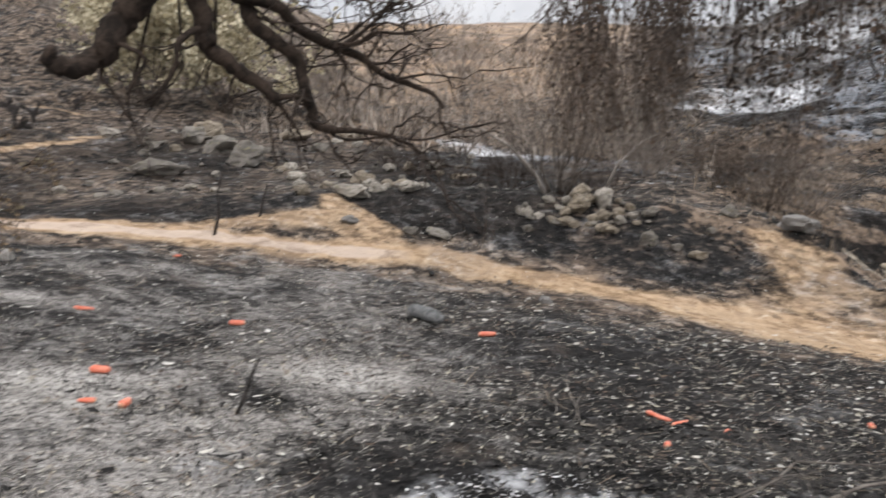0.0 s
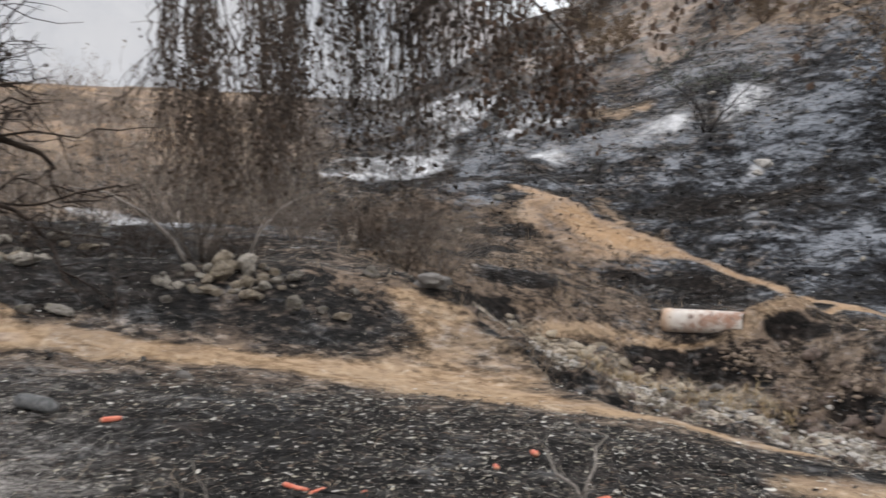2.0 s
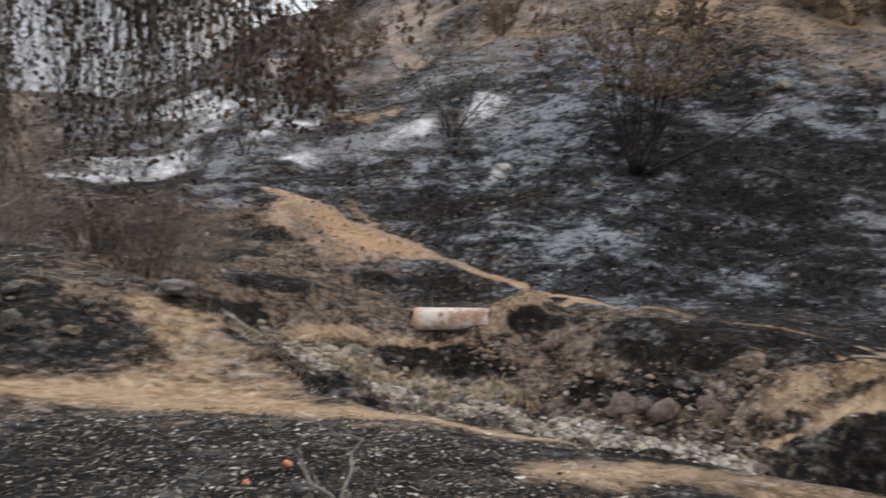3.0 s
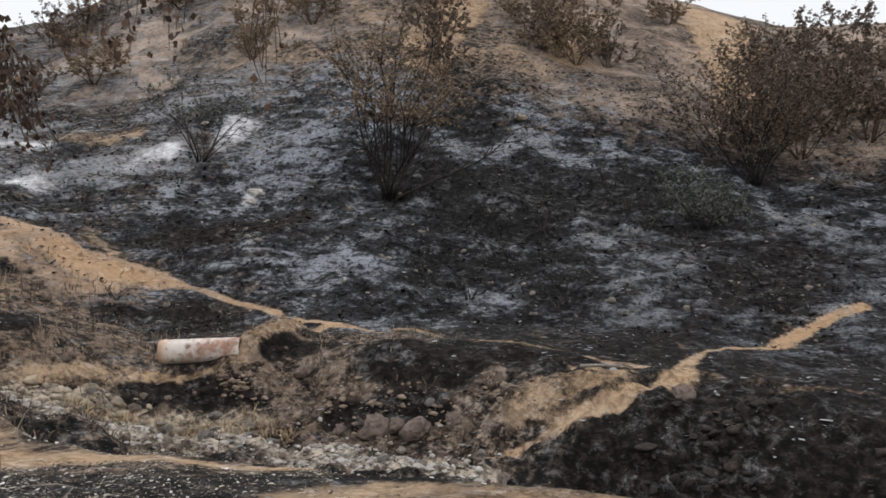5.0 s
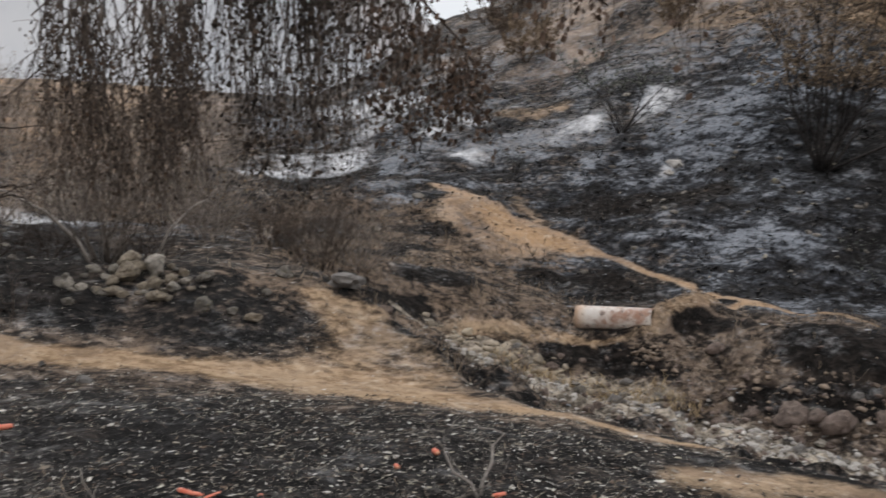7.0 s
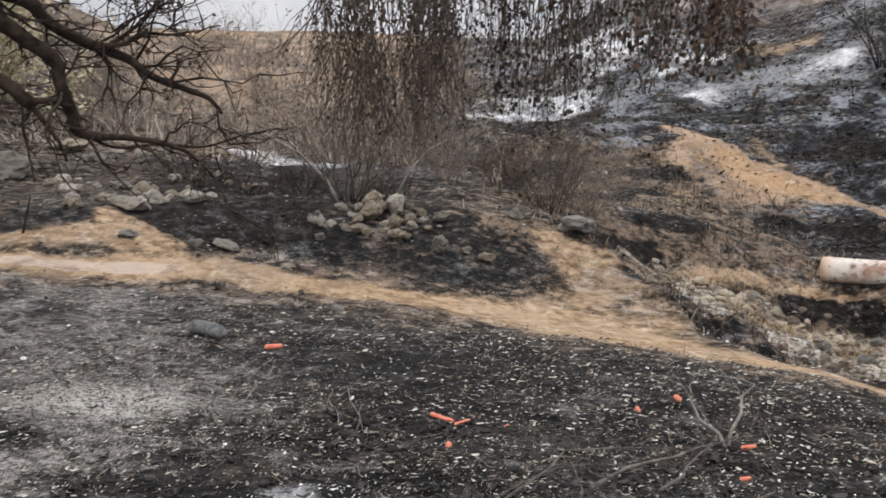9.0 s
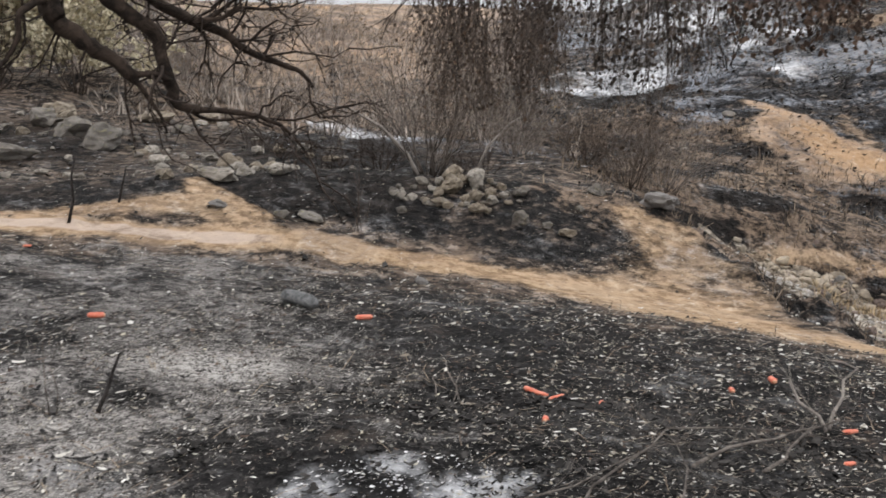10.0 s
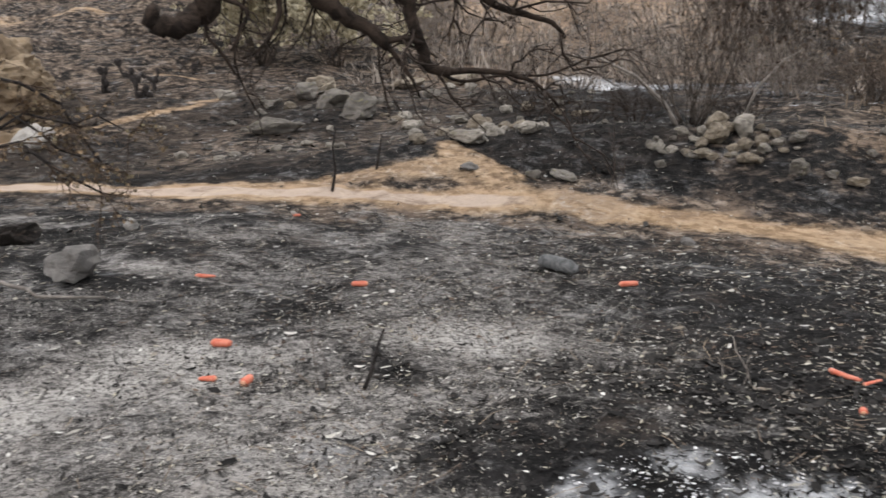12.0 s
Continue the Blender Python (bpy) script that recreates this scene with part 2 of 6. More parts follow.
FLECK = bits_material("pale_leaf_litter", (0.40, 0.38, 0.34), (0.66, 0.64, 0.59), (0.22, 0.19, 0.155), (0.74, 0.73, 0.70), (0.52, 0.48, 0.38), (0.12, 0.105, 0.09), (0.30, 0.27, 0.23))
BROWN_BIT = bits_material("brown_crumbled_litter", (0.06, 0.042, 0.033), (0.11, 0.077, 0.058), (0.035, 0.026, 0.022), (0.16, 0.117, 0.088))
WHITE_FLAKE = bits_material("white_ash_flakes", (0.72, 0.72, 0.73), (0.50, 0.50, 0.52), (0.82, 0.82, 0.83))
SOOT = bits_material("charred_litter", (0.008, 0.0075, 0.0075), (0.022, 0.020, 0.019), (0.035, 0.032, 0.030), (0.014, 0.013, 0.013), (0.06, 0.056, 0.053))
CRUMB = bits_material("ash_crumbs", (0.05, 0.047, 0.045), (0.03, 0.028, 0.027), (0.40, 0.39, 0.37), (0.015, 0.014, 0.014), (0.20, 0.19, 0.18), (0.06, 0.055, 0.05))
STRAW = bits_material("dry_grass_blades", (0.19, 0.15, 0.115), (0.28, 0.22, 0.165), (0.11, 0.085, 0.068), (0.06, 0.05, 0.043), (0.34, 0.27, 0.20))
YELLOW_STRAW = bits_material("yellow_grass_blades", (0.44, 0.335, 0.20), (0.58, 0.45, 0.28), (0.31, 0.23, 0.145))
ASH_FLAKE = bits_material("ash_flakes", (0.06, 0.063, 0.07), (0.20, 0.21, 0.23), (0.03, 0.031, 0.034), (0.40, 0.41, 0.43))
HILL_LEAF = bits_material("singed_hill_leaves", (0.13, 0.10, 0.08), (0.20, 0.15, 0.115), (0.085, 0.068, 0.057), (0.16, 0.125, 0.095))
RUST_LEAF = bits_material("rust_brown_leaves", (0.10, 0.066, 0.048), (0.17, 0.115, 0.085), (0.06, 0.042, 0.034), (0.13, 0.09, 0.07))
DARK_LEAF = bits_material("scorched_leaves", (0.06, 0.048, 0.041), (0.10, 0.076, 0.06), (0.035, 0.029, 0.027), (0.12, 0.085, 0.063), (0.07, 0.06, 0.052))
BROWN_LEAF = bits_material("dead_brown_leaves", (0.12, 0.08, 0.05), (0.19, 0.13, 0.085), (0.075, 0.055, 0.042), (0.15, 0.11, 0.075))
VEIL_LEAF = bits_material("brown_hanging_leaves", (0.075, 0.052, 0.037), (0.125, 0.084, 0.06), (0.045, 0.034, 0.027), (0.10, 0.072, 0.053))
OLIVE_LEAF = bits_material("dusty_olive_leaves", (0.54, 0.485, 0.34), (0.64, 0.58, 0.43), (0.40, 0.36, 0.25), (0.70, 0.64, 0.49))
CROWN_LEAF = bits_material("dull_tan_leaves", (0.25, 0.19, 0.132), (0.33, 0.25, 0.175), (0.16, 0.122, 0.09), (0.28, 0.212, 0.155))
OCHRE_LEAF = bits_material("ochre_dry_leaves", (0.22, 0.16, 0.10), (0.32, 0.23, 0.14), (0.14, 0.11, 0.075), (0.21, 0.175, 0.11))
SAGE_LEAF = bits_material("ashy_sage_leaves", (0.11, 0.125, 0.10), (0.16, 0.17, 0.145), (0.07, 0.078, 0.068), (0.20, 0.21, 0.19))


# ---------- the lie of the land: one height function ----------
def lattice(ix, iy, seed):
    n = (ix.astype(np.int64) * 374761393 + iy.astype(np.int64) * 668265263 + seed * 1274126177) & 0x7FFFFFFF
    n = ((n ^ (n >> 13)) * 1274126177) & 0x7FFFFFFF
    return ((n ^ (n >> 16)) & 0xFFFF) / 65535.0


def value_noise(x, y, seed=0):
    """Smooth noise from -1 to 1 with cells of one metre."""
    x, y = np.asarray(x, float), np.asarray(y, float)
    ix, iy = np.floor(x), np.floor(y)
    fx, fy = x - ix, y - iy
    fx, fy = fx * fx * (3 - 2 * fx), fy * fy * (3 - 2 * fy)
    a, b = lattice(ix, iy, seed), lattice(ix + 1, iy, seed)
    c, d = lattice(ix, iy + 1, seed), lattice(ix + 1, iy + 1, seed)
    return 2 * ((a * (1 - fx) + b * fx) * (1 - fy) + (c * (1 - fx) + d * fx) * fy) - 1


def rough(x, y, size, octaves, seed=0):
    total, gain = 0.0, 1.0
    for o in range(octaves):
        total = total + gain * value_noise(x * 2**o / size + 7.3 * o, y * 2**o / size + 3.1 * o, seed + o)
        gain *= 0.5
    return total


def ramp(v, a, b):
    u = np.clip((v - a) / (b - a), 0, 1)
    return u * u * (3 - 2 * u)


def near_line(x, y, line):
    """Distance to a polyline of (x, y, w) and w at its nearest point."""
    best, value = np.full(np.shape(x), 1e9), np.zeros(np.shape(x))
    for (ax, ay, aw), (bx, by, bw) in zip(line, line[1:]):
        ux, uy = bx - ax, by - ay
        u = np.clip(((x - ax) * ux + (y - ay) * uy) / (ux * ux + uy * uy), 0, 1)
        d = np.hypot(x - ax - u * ux, y - ay - u * uy)
        value = np.where(d < best, aw + u * (bw - aw), value)
        best = np.minimum(best, d)
    return best, value


def ground_base(x, y):
    """The land without its small bumps."""
    x, y = np.asarray(x, float), np.asarray(y, float)
    r, th = np.hypot(x, y), np.degrees(np.arctan2(x, y))
    plateau = 0.05 - 0.09 * np.clip(x, -8, 9) - 0.05 * (np.clip(y, -3, 11) - 5)
    z11 = np.interp(th, [-180, -60, -25, -10, 5, 15, 22, 30, 40, 55, 75, 100, 180], [0.6, 0.7, 0.4, 0.45, 0.45, 0.45, 0.25, -0.2, -0.6, -0.9, -1.2, -1.5, 0.6])
    z18 = np.interp(th, [-180, -60, -25, -10, 5, 15, 22, 30, 38, 46, 55, 70, 100, 180], [1.5, 1.6, 1.1, 0.9, 0.7, 0.6, 0.5, -0.1, -1.0, -0.8, -0.7, -0.9, -1.5, 1.5])
    sky = np.interp(th, [-180, -60, -25, -15, -7, 0, 5, 13, 20, 23, 26, 28.5, 32, 35, 42, 50, 62, 70, 73, 79, 90, 120, 180], [3, 8, 9, 8, 5.6, 5.6, 5.6, 5.4, 5.3, 6.6, 8.7, 10.4, 11.4, 13.0, 16.4, 18.8, 17.6, 14.9, 13.8, 12.0, 11, 6, 3])
    top = 1.6 + 55 * np.tan(np.radians(sky))
    u = np.clip((r - 18.0) / 37.0, 0, 1)
    hill = z18 + (top - z18) * (0.85 * u + 0.15 * u * u * (3 - 2 * u))
    hill = hill - np.clip(r - 55, 0, 140) * 0.10 * ramp(r, 55, 75)
    mid = z11 + (z18 - z11) * ramp(r, 11.0, 18.0)
    z = plateau + (mid - plateau) * ramp(r, 7.6 + 0.02 * np.clip(th, 0, 60), 10.8)
    z = z + (hill - z) * ramp(r, 16.5, 19.5)
    edge = np.interp(th, [15, 22, 26, 29.5, 32, 35, 38, 44, 50, 55, 62, 90, 130], [12.4, 10.9, 10.0, 9.25, 8.3, 7.6, 7.15, 6.75, 6.2, 6.0, 5.8, 5.6, 5.6])
    bank = np.interp(th, [15, 25, 30, 38, 48, 55, 65, 80], [13.0, 12.6, 12.9, 13.2, 12.9, 12.2, 10.8, 10.2])
    deep = np.interp(th, [19, 24, 29, 36, 45, 60, 100, 130], [0.0, 0.5, 0.8, 1.1, 1.4, 1.3, 1.0, 0.0])
    z = z - deep * ramp(r, edge, edge + 1.5) * (1 - ramp(r, bank, bank + 2.8))
    return z


def ground_height(x, y):
    r = np.hypot(x, y)
    z = ground_base(x, y)
    far = ramp(r, 8, 30)
    th = np.degrees(np.arctan2(x, y))
    bank = ramp(th, 24, 32) * (1 - ramp(th, 80, 90)) * ramp(r, 8.6, 9.6) * (1 - ramp(r, 13.2, 15.5))
    z = z + bank * (0.17 * rough(x, y, 0.75, 3, 51) + 0.08 * np.abs(rough(x, y, 0.3, 2, 55)))
    mound, _ = near_line(x, y, [(10.38, 10.92, 0), (11.0, 10.9, 0), (11.9, 11.15, 0)])
    z = z + 0.34 * np.exp(-((mound / 0.40) ** 2))
    far = far * (1 - 0.75 * ramp(r, 40, 52))
    z = z + 0.05 * rough(x, y, 1.7, 3, 11) * (1 + 4 * far) + 0.35 * far * rough(x, y, 6.0, 3, 21)
    return z + 0.012 * rough(x, y, 0.22, 2, 31)
# ---------- end of the land ----------


# ---------- mesh helpers ----------
def mesh_of(name, verts, faces, material, smooth=False):
    me = bpy.data.meshes.new(name)
    me.from_pydata([tuple(v) for v in verts], [], [tuple(f) for f in faces])
    me.materials.append(material)
    if smooth:
        me.shade_smooth()
    return me


def quads_mesh(name, verts, quads, material, smooth=False):
    """A mesh straight from arrays, for large sheets and for litter."""
    verts, quads = np.asarray(verts, np.float32), np.asarray(quads, np.int32)
    me = bpy.data.meshes.new(name)
    me.vertices.add(len(verts))
    me.vertices.foreach_set("co", verts.ravel())
    me.loops.add(quads.size)
    me.loops.foreach_set("vertex_index", quads.ravel())
    me.polygons.add(len(quads))
    me.polygons.foreach_set("loop_start", np.arange(0, quads.size, quads.shape[1], dtype=np.int32))
    me.materials.append(material)
    me.update(calc_edges=True)
    me.validate()
    if smooth:
        me.shade_smooth()
    return me


def piece(name, mesh, parent=None, label="", kind=""):
    ob = new(name, mesh)
    ob.parent = parent
    return tagged(ob, label, kind=kind)


def thing(name, x, y, z, label, category, group="", turn=0.0):
    ob = new(name)
    ob.empty_display_size = 0.2
    ob.matrix_basis = pose(x, y, z, 0, 0, turn)
    return tagged(ob, label, category, group)


def height(x, y):
    return float(ground_height(np.array([x], float), np.array([y], float))[0])


class Wood:
    """Collects tapered, slightly crooked sticks into one mesh."""

    def __init__(self):
        self.v, self.f = [], []

    def stick(self, pts, r0, r1, sides=5):
        pts = [Vector(p) for p in pts]
        n, base, side = len(pts), len(self.v), None
        for i, p in enumerate(pts):
            d = (pts[min(i + 1, n - 1)] - pts[max(i - 1, 0)]).normalized()
            side = d.orthogonal() if side is None else side - d * side.dot(d)
            side.normalize()
            other = d.cross(side)
            r = r0 + (r1 - r0) * i / (n - 1)
            for k in range(sides):
                a = 2 * math.pi * k / sides
                self.v.append(p + (side * math.cos(a) + other * math.sin(a)) * r)
        for i in range(n - 1):
            for k in range(sides):
                a, b = base + i * sides + k, base + i * sides + (k + 1) % sides
                self.f.append((a, b, b + sides, a + sides))
        self.f.append(tuple(base + k for k in reversed(range(sides))))
        self.f.append(tuple(base + (n - 1) * sides + k for k in range(sides)))

    def mesh(self, name, material):
        return mesh_of(name, self.v, self.f, material, smooth=True)


class Leaves:
    """Collects small folded leaves into one mesh."""

    def __init__(self):
        self.v, self.f = [], []

    def leaf(self, at, along, size, rng, width=0.45):
        a = Vector(along).normalized()
        s = a.cross(Vector((rng.uniform(-1, 1), rng.uniform(-1, 1), rng.uniform(-1, 1)))).normalized()
        up = s.cross(a)
        b, at, w = len(self.v), Vector(at), size * width
        fold = up * size * rng.uniform(0.05, 0.25)
        self.v += [at, at + a * size * 0.45 + s * w + fold, at + a * size, at + a * size * 0.55 - s * w + fold]
        self.f += [(b, b + 2, b + 1), (b, b + 3, b + 2)]

    def mesh(self, name, material):
        return mesh_of(name, self.v, self.f, material)


def bent(start, way, length, steps, rng, wander=0.15, pull=(0, 0, 0)):
    """A crooked line that starts one way and is pulled another."""
    p, d, out = Vector(start), Vector(way).normalized(), [Vector(start)]
    for _ in range(steps):
        d = (d + Vector((rng.gauss(0, wander), rng.gauss(0, wander), rng.gauss(0, wander))) + Vector(pull) / steps).normalized()
        p = p + d * (length / steps)
        out.append(p.copy())
    return out


def sprays(wood, line, r, rng, depth, count, length, pull, tips, wander=0.22, sides=4, spread=0.9):
    """Side twigs off a line, and twigs off those."""
    for _ in range(count):
        i = rng.randint(max(1, len(line) // 4), len(line) - 1)
        d = (line[i] - line[i - 1]).normalized()
        way = d + Vector((rng.gauss(0, spread), rng.gauss(0, spread), rng.gauss(0, spread * 0.7)))
        long = length * rng.uniform(0.5, 1.2)
        twig = bent(line[i], way, long, 3 if sides == 3 else 5, rng, wander, pull)
        wood.stick(twig, r, r * 0.35, sides)
        tips.append(twig)
        if depth > 1:
            sprays(wood, twig, r * 0.55, rng, depth - 1, max(2, count // 2), long * 0.6, pull, tips, wander, 3, spread)


def sow(count, r0, r1, a0, a1, rng):
    """Places spread evenly over a sector of the land: bearings in degrees from straight ahead."""
    r = np.sqrt(rng.uniform(r0 * r0, r1 * r1, count))
    a = np.radians(rng.uniform(a0, a1, count))
    return r * np.sin(a), r * np.cos(a)


# ---------- ground cover: where trail, ash, straw and stream bed lie ----------
TRAIL = [(-13, 8.1, 0.26), (-8, 8.35, 0.27), (-4.75, 8.46, 0.28), (-2.6, 8.6, 0.31), (0.0, 8.4, 0.24), (2.0, 7.75, 0.32), (3.1, 7.2, 0.56), (3.65, 6.35, 0.40), (4.12, 5.4, 0.17), (4.5, 4.7, 0.09), (4.78, 4.2, 0.06)]
JUNCTION = [(-3.4, 8.8, 0.12), (-2.2, 9.15, 0.28), (-1.3, 9.4, 0.36), (-0.7, 9.1, 0.26), (-1.2, 9.6, 0.3), (-1.4, 10.2, 0.14)]
SLOPE = [(3.72, 9.5, 0.22), (3.95, 9.0, 0.5), (4.0, 8.3, 0.65), (3.85, 7.6, 0.65)]
PIPE_MOUND = [(10.45, 10.9, 0.2), (11.0, 10.9, 0.2), (11.9, 11.15, 0.15)]
FIELD_BARE = [(-2.6, 47.5, 1.3), (-0.4, 49.5, 1.6)]
RIM = [(4.0, 3.5, 0.25), (4.6, 3.2, 0.32), (4.9, 2.6, 0.4), (5.2, 1.5, 0.5)]
UPPER = [(11.1, 20.0, 0.3), (11.4, 19.0, 0.6), (11.6, 18.2, 0.8), (11.85, 17.2, 0.9), (12.3, 16.5, 0.5), (12.8, 15.6, 0.14), (13.03, 14.4, 0.10), (13.3, 13.2, 0.10), (13.0, 11.7, 0.09), (13.4, 10.5, 0.08), (13.1, 8.85, 0.06)]
LOWER = [(10.45, 10.8, 0.13), (11.3, 10.8, 0.15), (12.1, 10.95, 0.12), (13.0, 11.15, 0.10), (13.4, 10.5, 0.08), (13.1, 8.0, 0.06), (13.45, 6.45, 0.07), (13.7, 5.65, 0.08), (13.7, 4.6, 0.12)]
SPUR_BARE = [(6.4, 15.2, 0.6), (8.0, 15.4, 0.9), (9.4, 15.8, 0.8)]
LEDGE = [(6.6, 11.8, 0.15), (7.4, 12.0, 0.2), (8.3, 11.9, 0.22), (9.2, 11.7, 0.18), (9.7, 11.25, 0.12), (10.3, 10.7, 0.2)]
FORK = [(20.5, 2.3, 0.2), (18.3, 3.3, 0.24), (17.0, 3.9, 0.17), (16.2, 4.15, 0.05), (15.4, 4.25, 0.06), (14.2, 4.3, 0.2), (13.4, 4.1, 0.26), (12.55, 4.2, 0.21), (11.7, 4.65, 0.15), (11.0, 5.35, 0.12), (10.5, 6.1, 0.08)]
FORK_SIDE = [(13.9, 4.0, 0.26), (13.5, 3.4, 0.2), (13.75, 2.45, 0.12), (13.8, 0.8, 0.1)]
FORK_SPUR = [(15.6, 4.8, 0.14), (15.0, 4.4, 0.2), (14.0, 4.3, 0.2)]
FORK_FIELD = [(12.6, 5.5, 0.3), (13.2, 4.9, 0.4), (12.2, 5.0, 0.45), (11.4, 5.7, 0.5)]
BLACK_BANK = [(13.2, 2.9, 0.5), (12.2, 3.1, 0.9), (11.4, 3.5, 1.1), (10.7, 4.2, 0.8), (11.2, 2.2, 1.4), (11.4, 0.0, 1.6)]
BROWN_BANK = [(9.9, 10.7, 0.25), (10.4, 10.1, 0.4), (10.7, 9.3, 0.5), (10.9, 7.9, 0.6), (11.2, 6.4, 0.8), (11.2, 5.7, 0.5)]
LEFT_TRAIL = [(-9.2, 10.6, 0.25), (-8.0, 11.1, 0.25), (-7.2, 11.7, 0.22), (-6.85, 12.6, 0.16), (-6.4, 13.6, 0.13), (-6.1, 14.2, 0.1)]
LEFT_SPOT = [(-6.3, 14.4, 0.22), (-5.9, 14.6, 0.2)]
LEFT_FAR = [(-18, 23.5, 0.7), (-15.6, 23.8, 0.7), (-12.5, 24.6, 0.5)]
LEFT_THIN = [(-8.5, 17.6, 0.12), (-7.4, 17.1, 0.12)]
FAR_SIDE = [(6.7, 11.9, 0.25), (7.5, 11.4, 0.3), (8.3, 10.95, 0.3), (9.1, 10.4, 0.3), (9.8, 9.7, 0.25)]
STREAM = [(6.0, 12.0, 0.15), (6.55, 11.3, 0.28), (6.9, 10.6, 0.34), (7.9, 10.3, 0.42), (8.9, 9.6, 0.44), (9.45, 8.8, 0.42), (9.75, 7.9, 0.40), (9.93, 7.1, 0.40), (10.1, 6.1, 0.30), (10.25, 5.6, 0.15)]
SOOT_SHADE_HOLES = [
    [(8.7, 11.45, 0.22), (9.3, 11.25, 0.36), (9.7, 10.8, 0.34), (10.05, 10.3, 0.2)],
    [(9.9, 14.2, 0.15), (11.05, 15.1, 0.35), (12.2, 14.2, 0.36), (12.5, 12.9, 0.25)],
    [(8.7, 17.4, 0.2), (9.3, 17.3, 0.3), (9.9, 17.2, 0.2)],
    [(6.9, 13.4, 0.25), (7.9, 13.3, 0.35), (8.6, 13.5, 0.25)],
    [(10.85, 10.6, 0.18), (11.3, 10.4, 0.26), (11.7, 9.9, 0.2)],
    [(11.7, 8.7, 0.35), (12.0, 7.8, 0.5), (12.6, 6.8, 0.5), (13.0, 5.7, 0.4)],
    [(4.6, 6.6, 0.12), (4.85, 5.6, 0.14), (5.05, 4.8, 0.16), (5.2, 4.0, 0.16), (5.2, 3.3, 0.15)],
    # behind the boulders: their shade painted black together with the char
    [(10.5, 8.75, 0.2), (10.75, 8.3, 0.28), (11.0, 7.8, 0.26), (11.1, 7.2, 0.2)],
    # hollow at the gully head: its shadow painted in with the char
    [(4.75, 10.8, 0.15), (5.6, 11.8, 0.3), (6.1, 12.1, 0.34), (6.6, 12.3, 0.25)],
    [(14.0, 17.5, 0.5), (15.5, 16.0, 0.6), (17.0, 15.4, 0.5)],
    [(6.6, 14.3, 0.25), (8.0, 15.6, 0.35), (9.0, 15.9, 0.3)],
    [(5.0, 14.6, 0.3), (6.0, 16.0, 0.35), (7.2, 18.4, 0.3)],
    [(7.4, 22.6, 0.5), (9.2, 23.6, 0.7), (10.6, 24.4, 0.5)],
]
SPUR_FUZZ = [(11.0, 19.0, 0.4), (10.7, 17.6, 0.8), (10.7, 16.5, 0.6), (11.6, 16.1, 0.4)]
SPUR_NICK = [(12.9, 19.0, 0.3), (12.7, 18.2, 0.5), (12.6, 17.3, 0.5)]
HILL_TAN = [
    [(16.3, 25.6, 0.5), (17.1, 24.6, 0.8), (18.0, 23.8, 0.4)],
    [(24.0, 24.8, 0.9), (26.0, 22.0, 1.2), (28.4, 18.9, 1.1)],
    [(29.0, 18.3, 0.8), (30.0, 16.0, 1.0), (31.7, 17.5, 1.0)],
    [(30.5, 24.0, 1.2), (33.0, 21.0, 1.2)],
]
YELLOW_GRASS = [(7.2, 10.8, 0.22), (7.5, 11.1, 0.2), (9.5, 9.75, 0.3), (9.8, 9.45, 0.25)]
HILL_BARE = [(50, 13.6, 1.6), (46, 12.1, 1.8), (40, 9.9, 1.7), (35, 7.8, 1.4), (32.5, 6.6, 0.7)]
HILL_BARE_TOP = [(36, 22.2, 1.3), (33, 20.9, 1.4), (29.5, 19.6, 1.2), (27, 18.6, 0.8)]
HILL_BARE_SPOT = [(34, 16.4, 0.7), (32, 14.5, 0.8)]
# white ground colour for ash and for the drifting smoke over it
SMOKE_ASH = [
    [(6.9, 24.7, 0.5), (8.4, 25.9, 0.9), (10.1, 26.7, 1.2), (11.6, 27.1, 0.7)],
    [(12.4, 28.0, 0.5), (13.8, 29.2, 1.3), (14.9, 32.5, 1.4), (15.8, 36.5, 1.6)],
    [(13.6, 25.4, 0.4), (14.6, 26.2, 0.6), (15.7, 25.3, 0.4)],
    [(16.2, 21.9, 0.25), (17.1, 21.8, 0.45), (17.8, 21.6, 0.3)],
    [(18.7, 20.5, 0.3), (19.4, 20.8, 0.45), (20.3, 21.0, 0.35)],
    [(13.4, 23.2, 0.25), (14.2, 22.9, 0.3)],
    [(16.95, 17.5, 0.12), (17.4, 17.5, 0.14)],
    [(0.2, 18.9, 0.35), (0.9, 17.9, 0.5), (1.4, 16.9, 0.45)],
]
HILL_ASH_HAZE = [
    # the saddle: its smoke haze painted as grey ash
    [(11.5, 31.0, 1.5), (13.0, 36.0, 2.6), (15.5, 43.0, 3.4), (18.0, 47.0, 2.6)],
    [(3.4, 15.4, 0.7), (2.2, 16.3, 1.0), (0.8, 17.0, 0.9)],
    [(21.6, 16.2, 0.5), (22.4, 15.2, 0.8), (23.6, 14.0, 0.6)],
    [(23.8, 13.2, 0.5), (24.8, 12.6, 0.8), (26.0, 11.8, 0.6)],
    [(27.4, 12.6, 0.7), (29.4, 12.2, 1.0)],
    [(18.3, 7.4, 0.4), (19.2, 6.7, 0.7), (20.0, 6.1, 0.5)],
    [(20.6, 8.6, 0.4), (21.6, 7.7, 0.6)],
    [(23.0, 5.2, 0.4), (24.2, 4.6, 0.8), (25.0, 3.6, 0.6)],
    [(15.6, 14.6, 0.3), (16.8, 12.8, 0.4)],
    [(15.6, 10.6, 0.3), (16.6, 9.4, 0.4)],
]
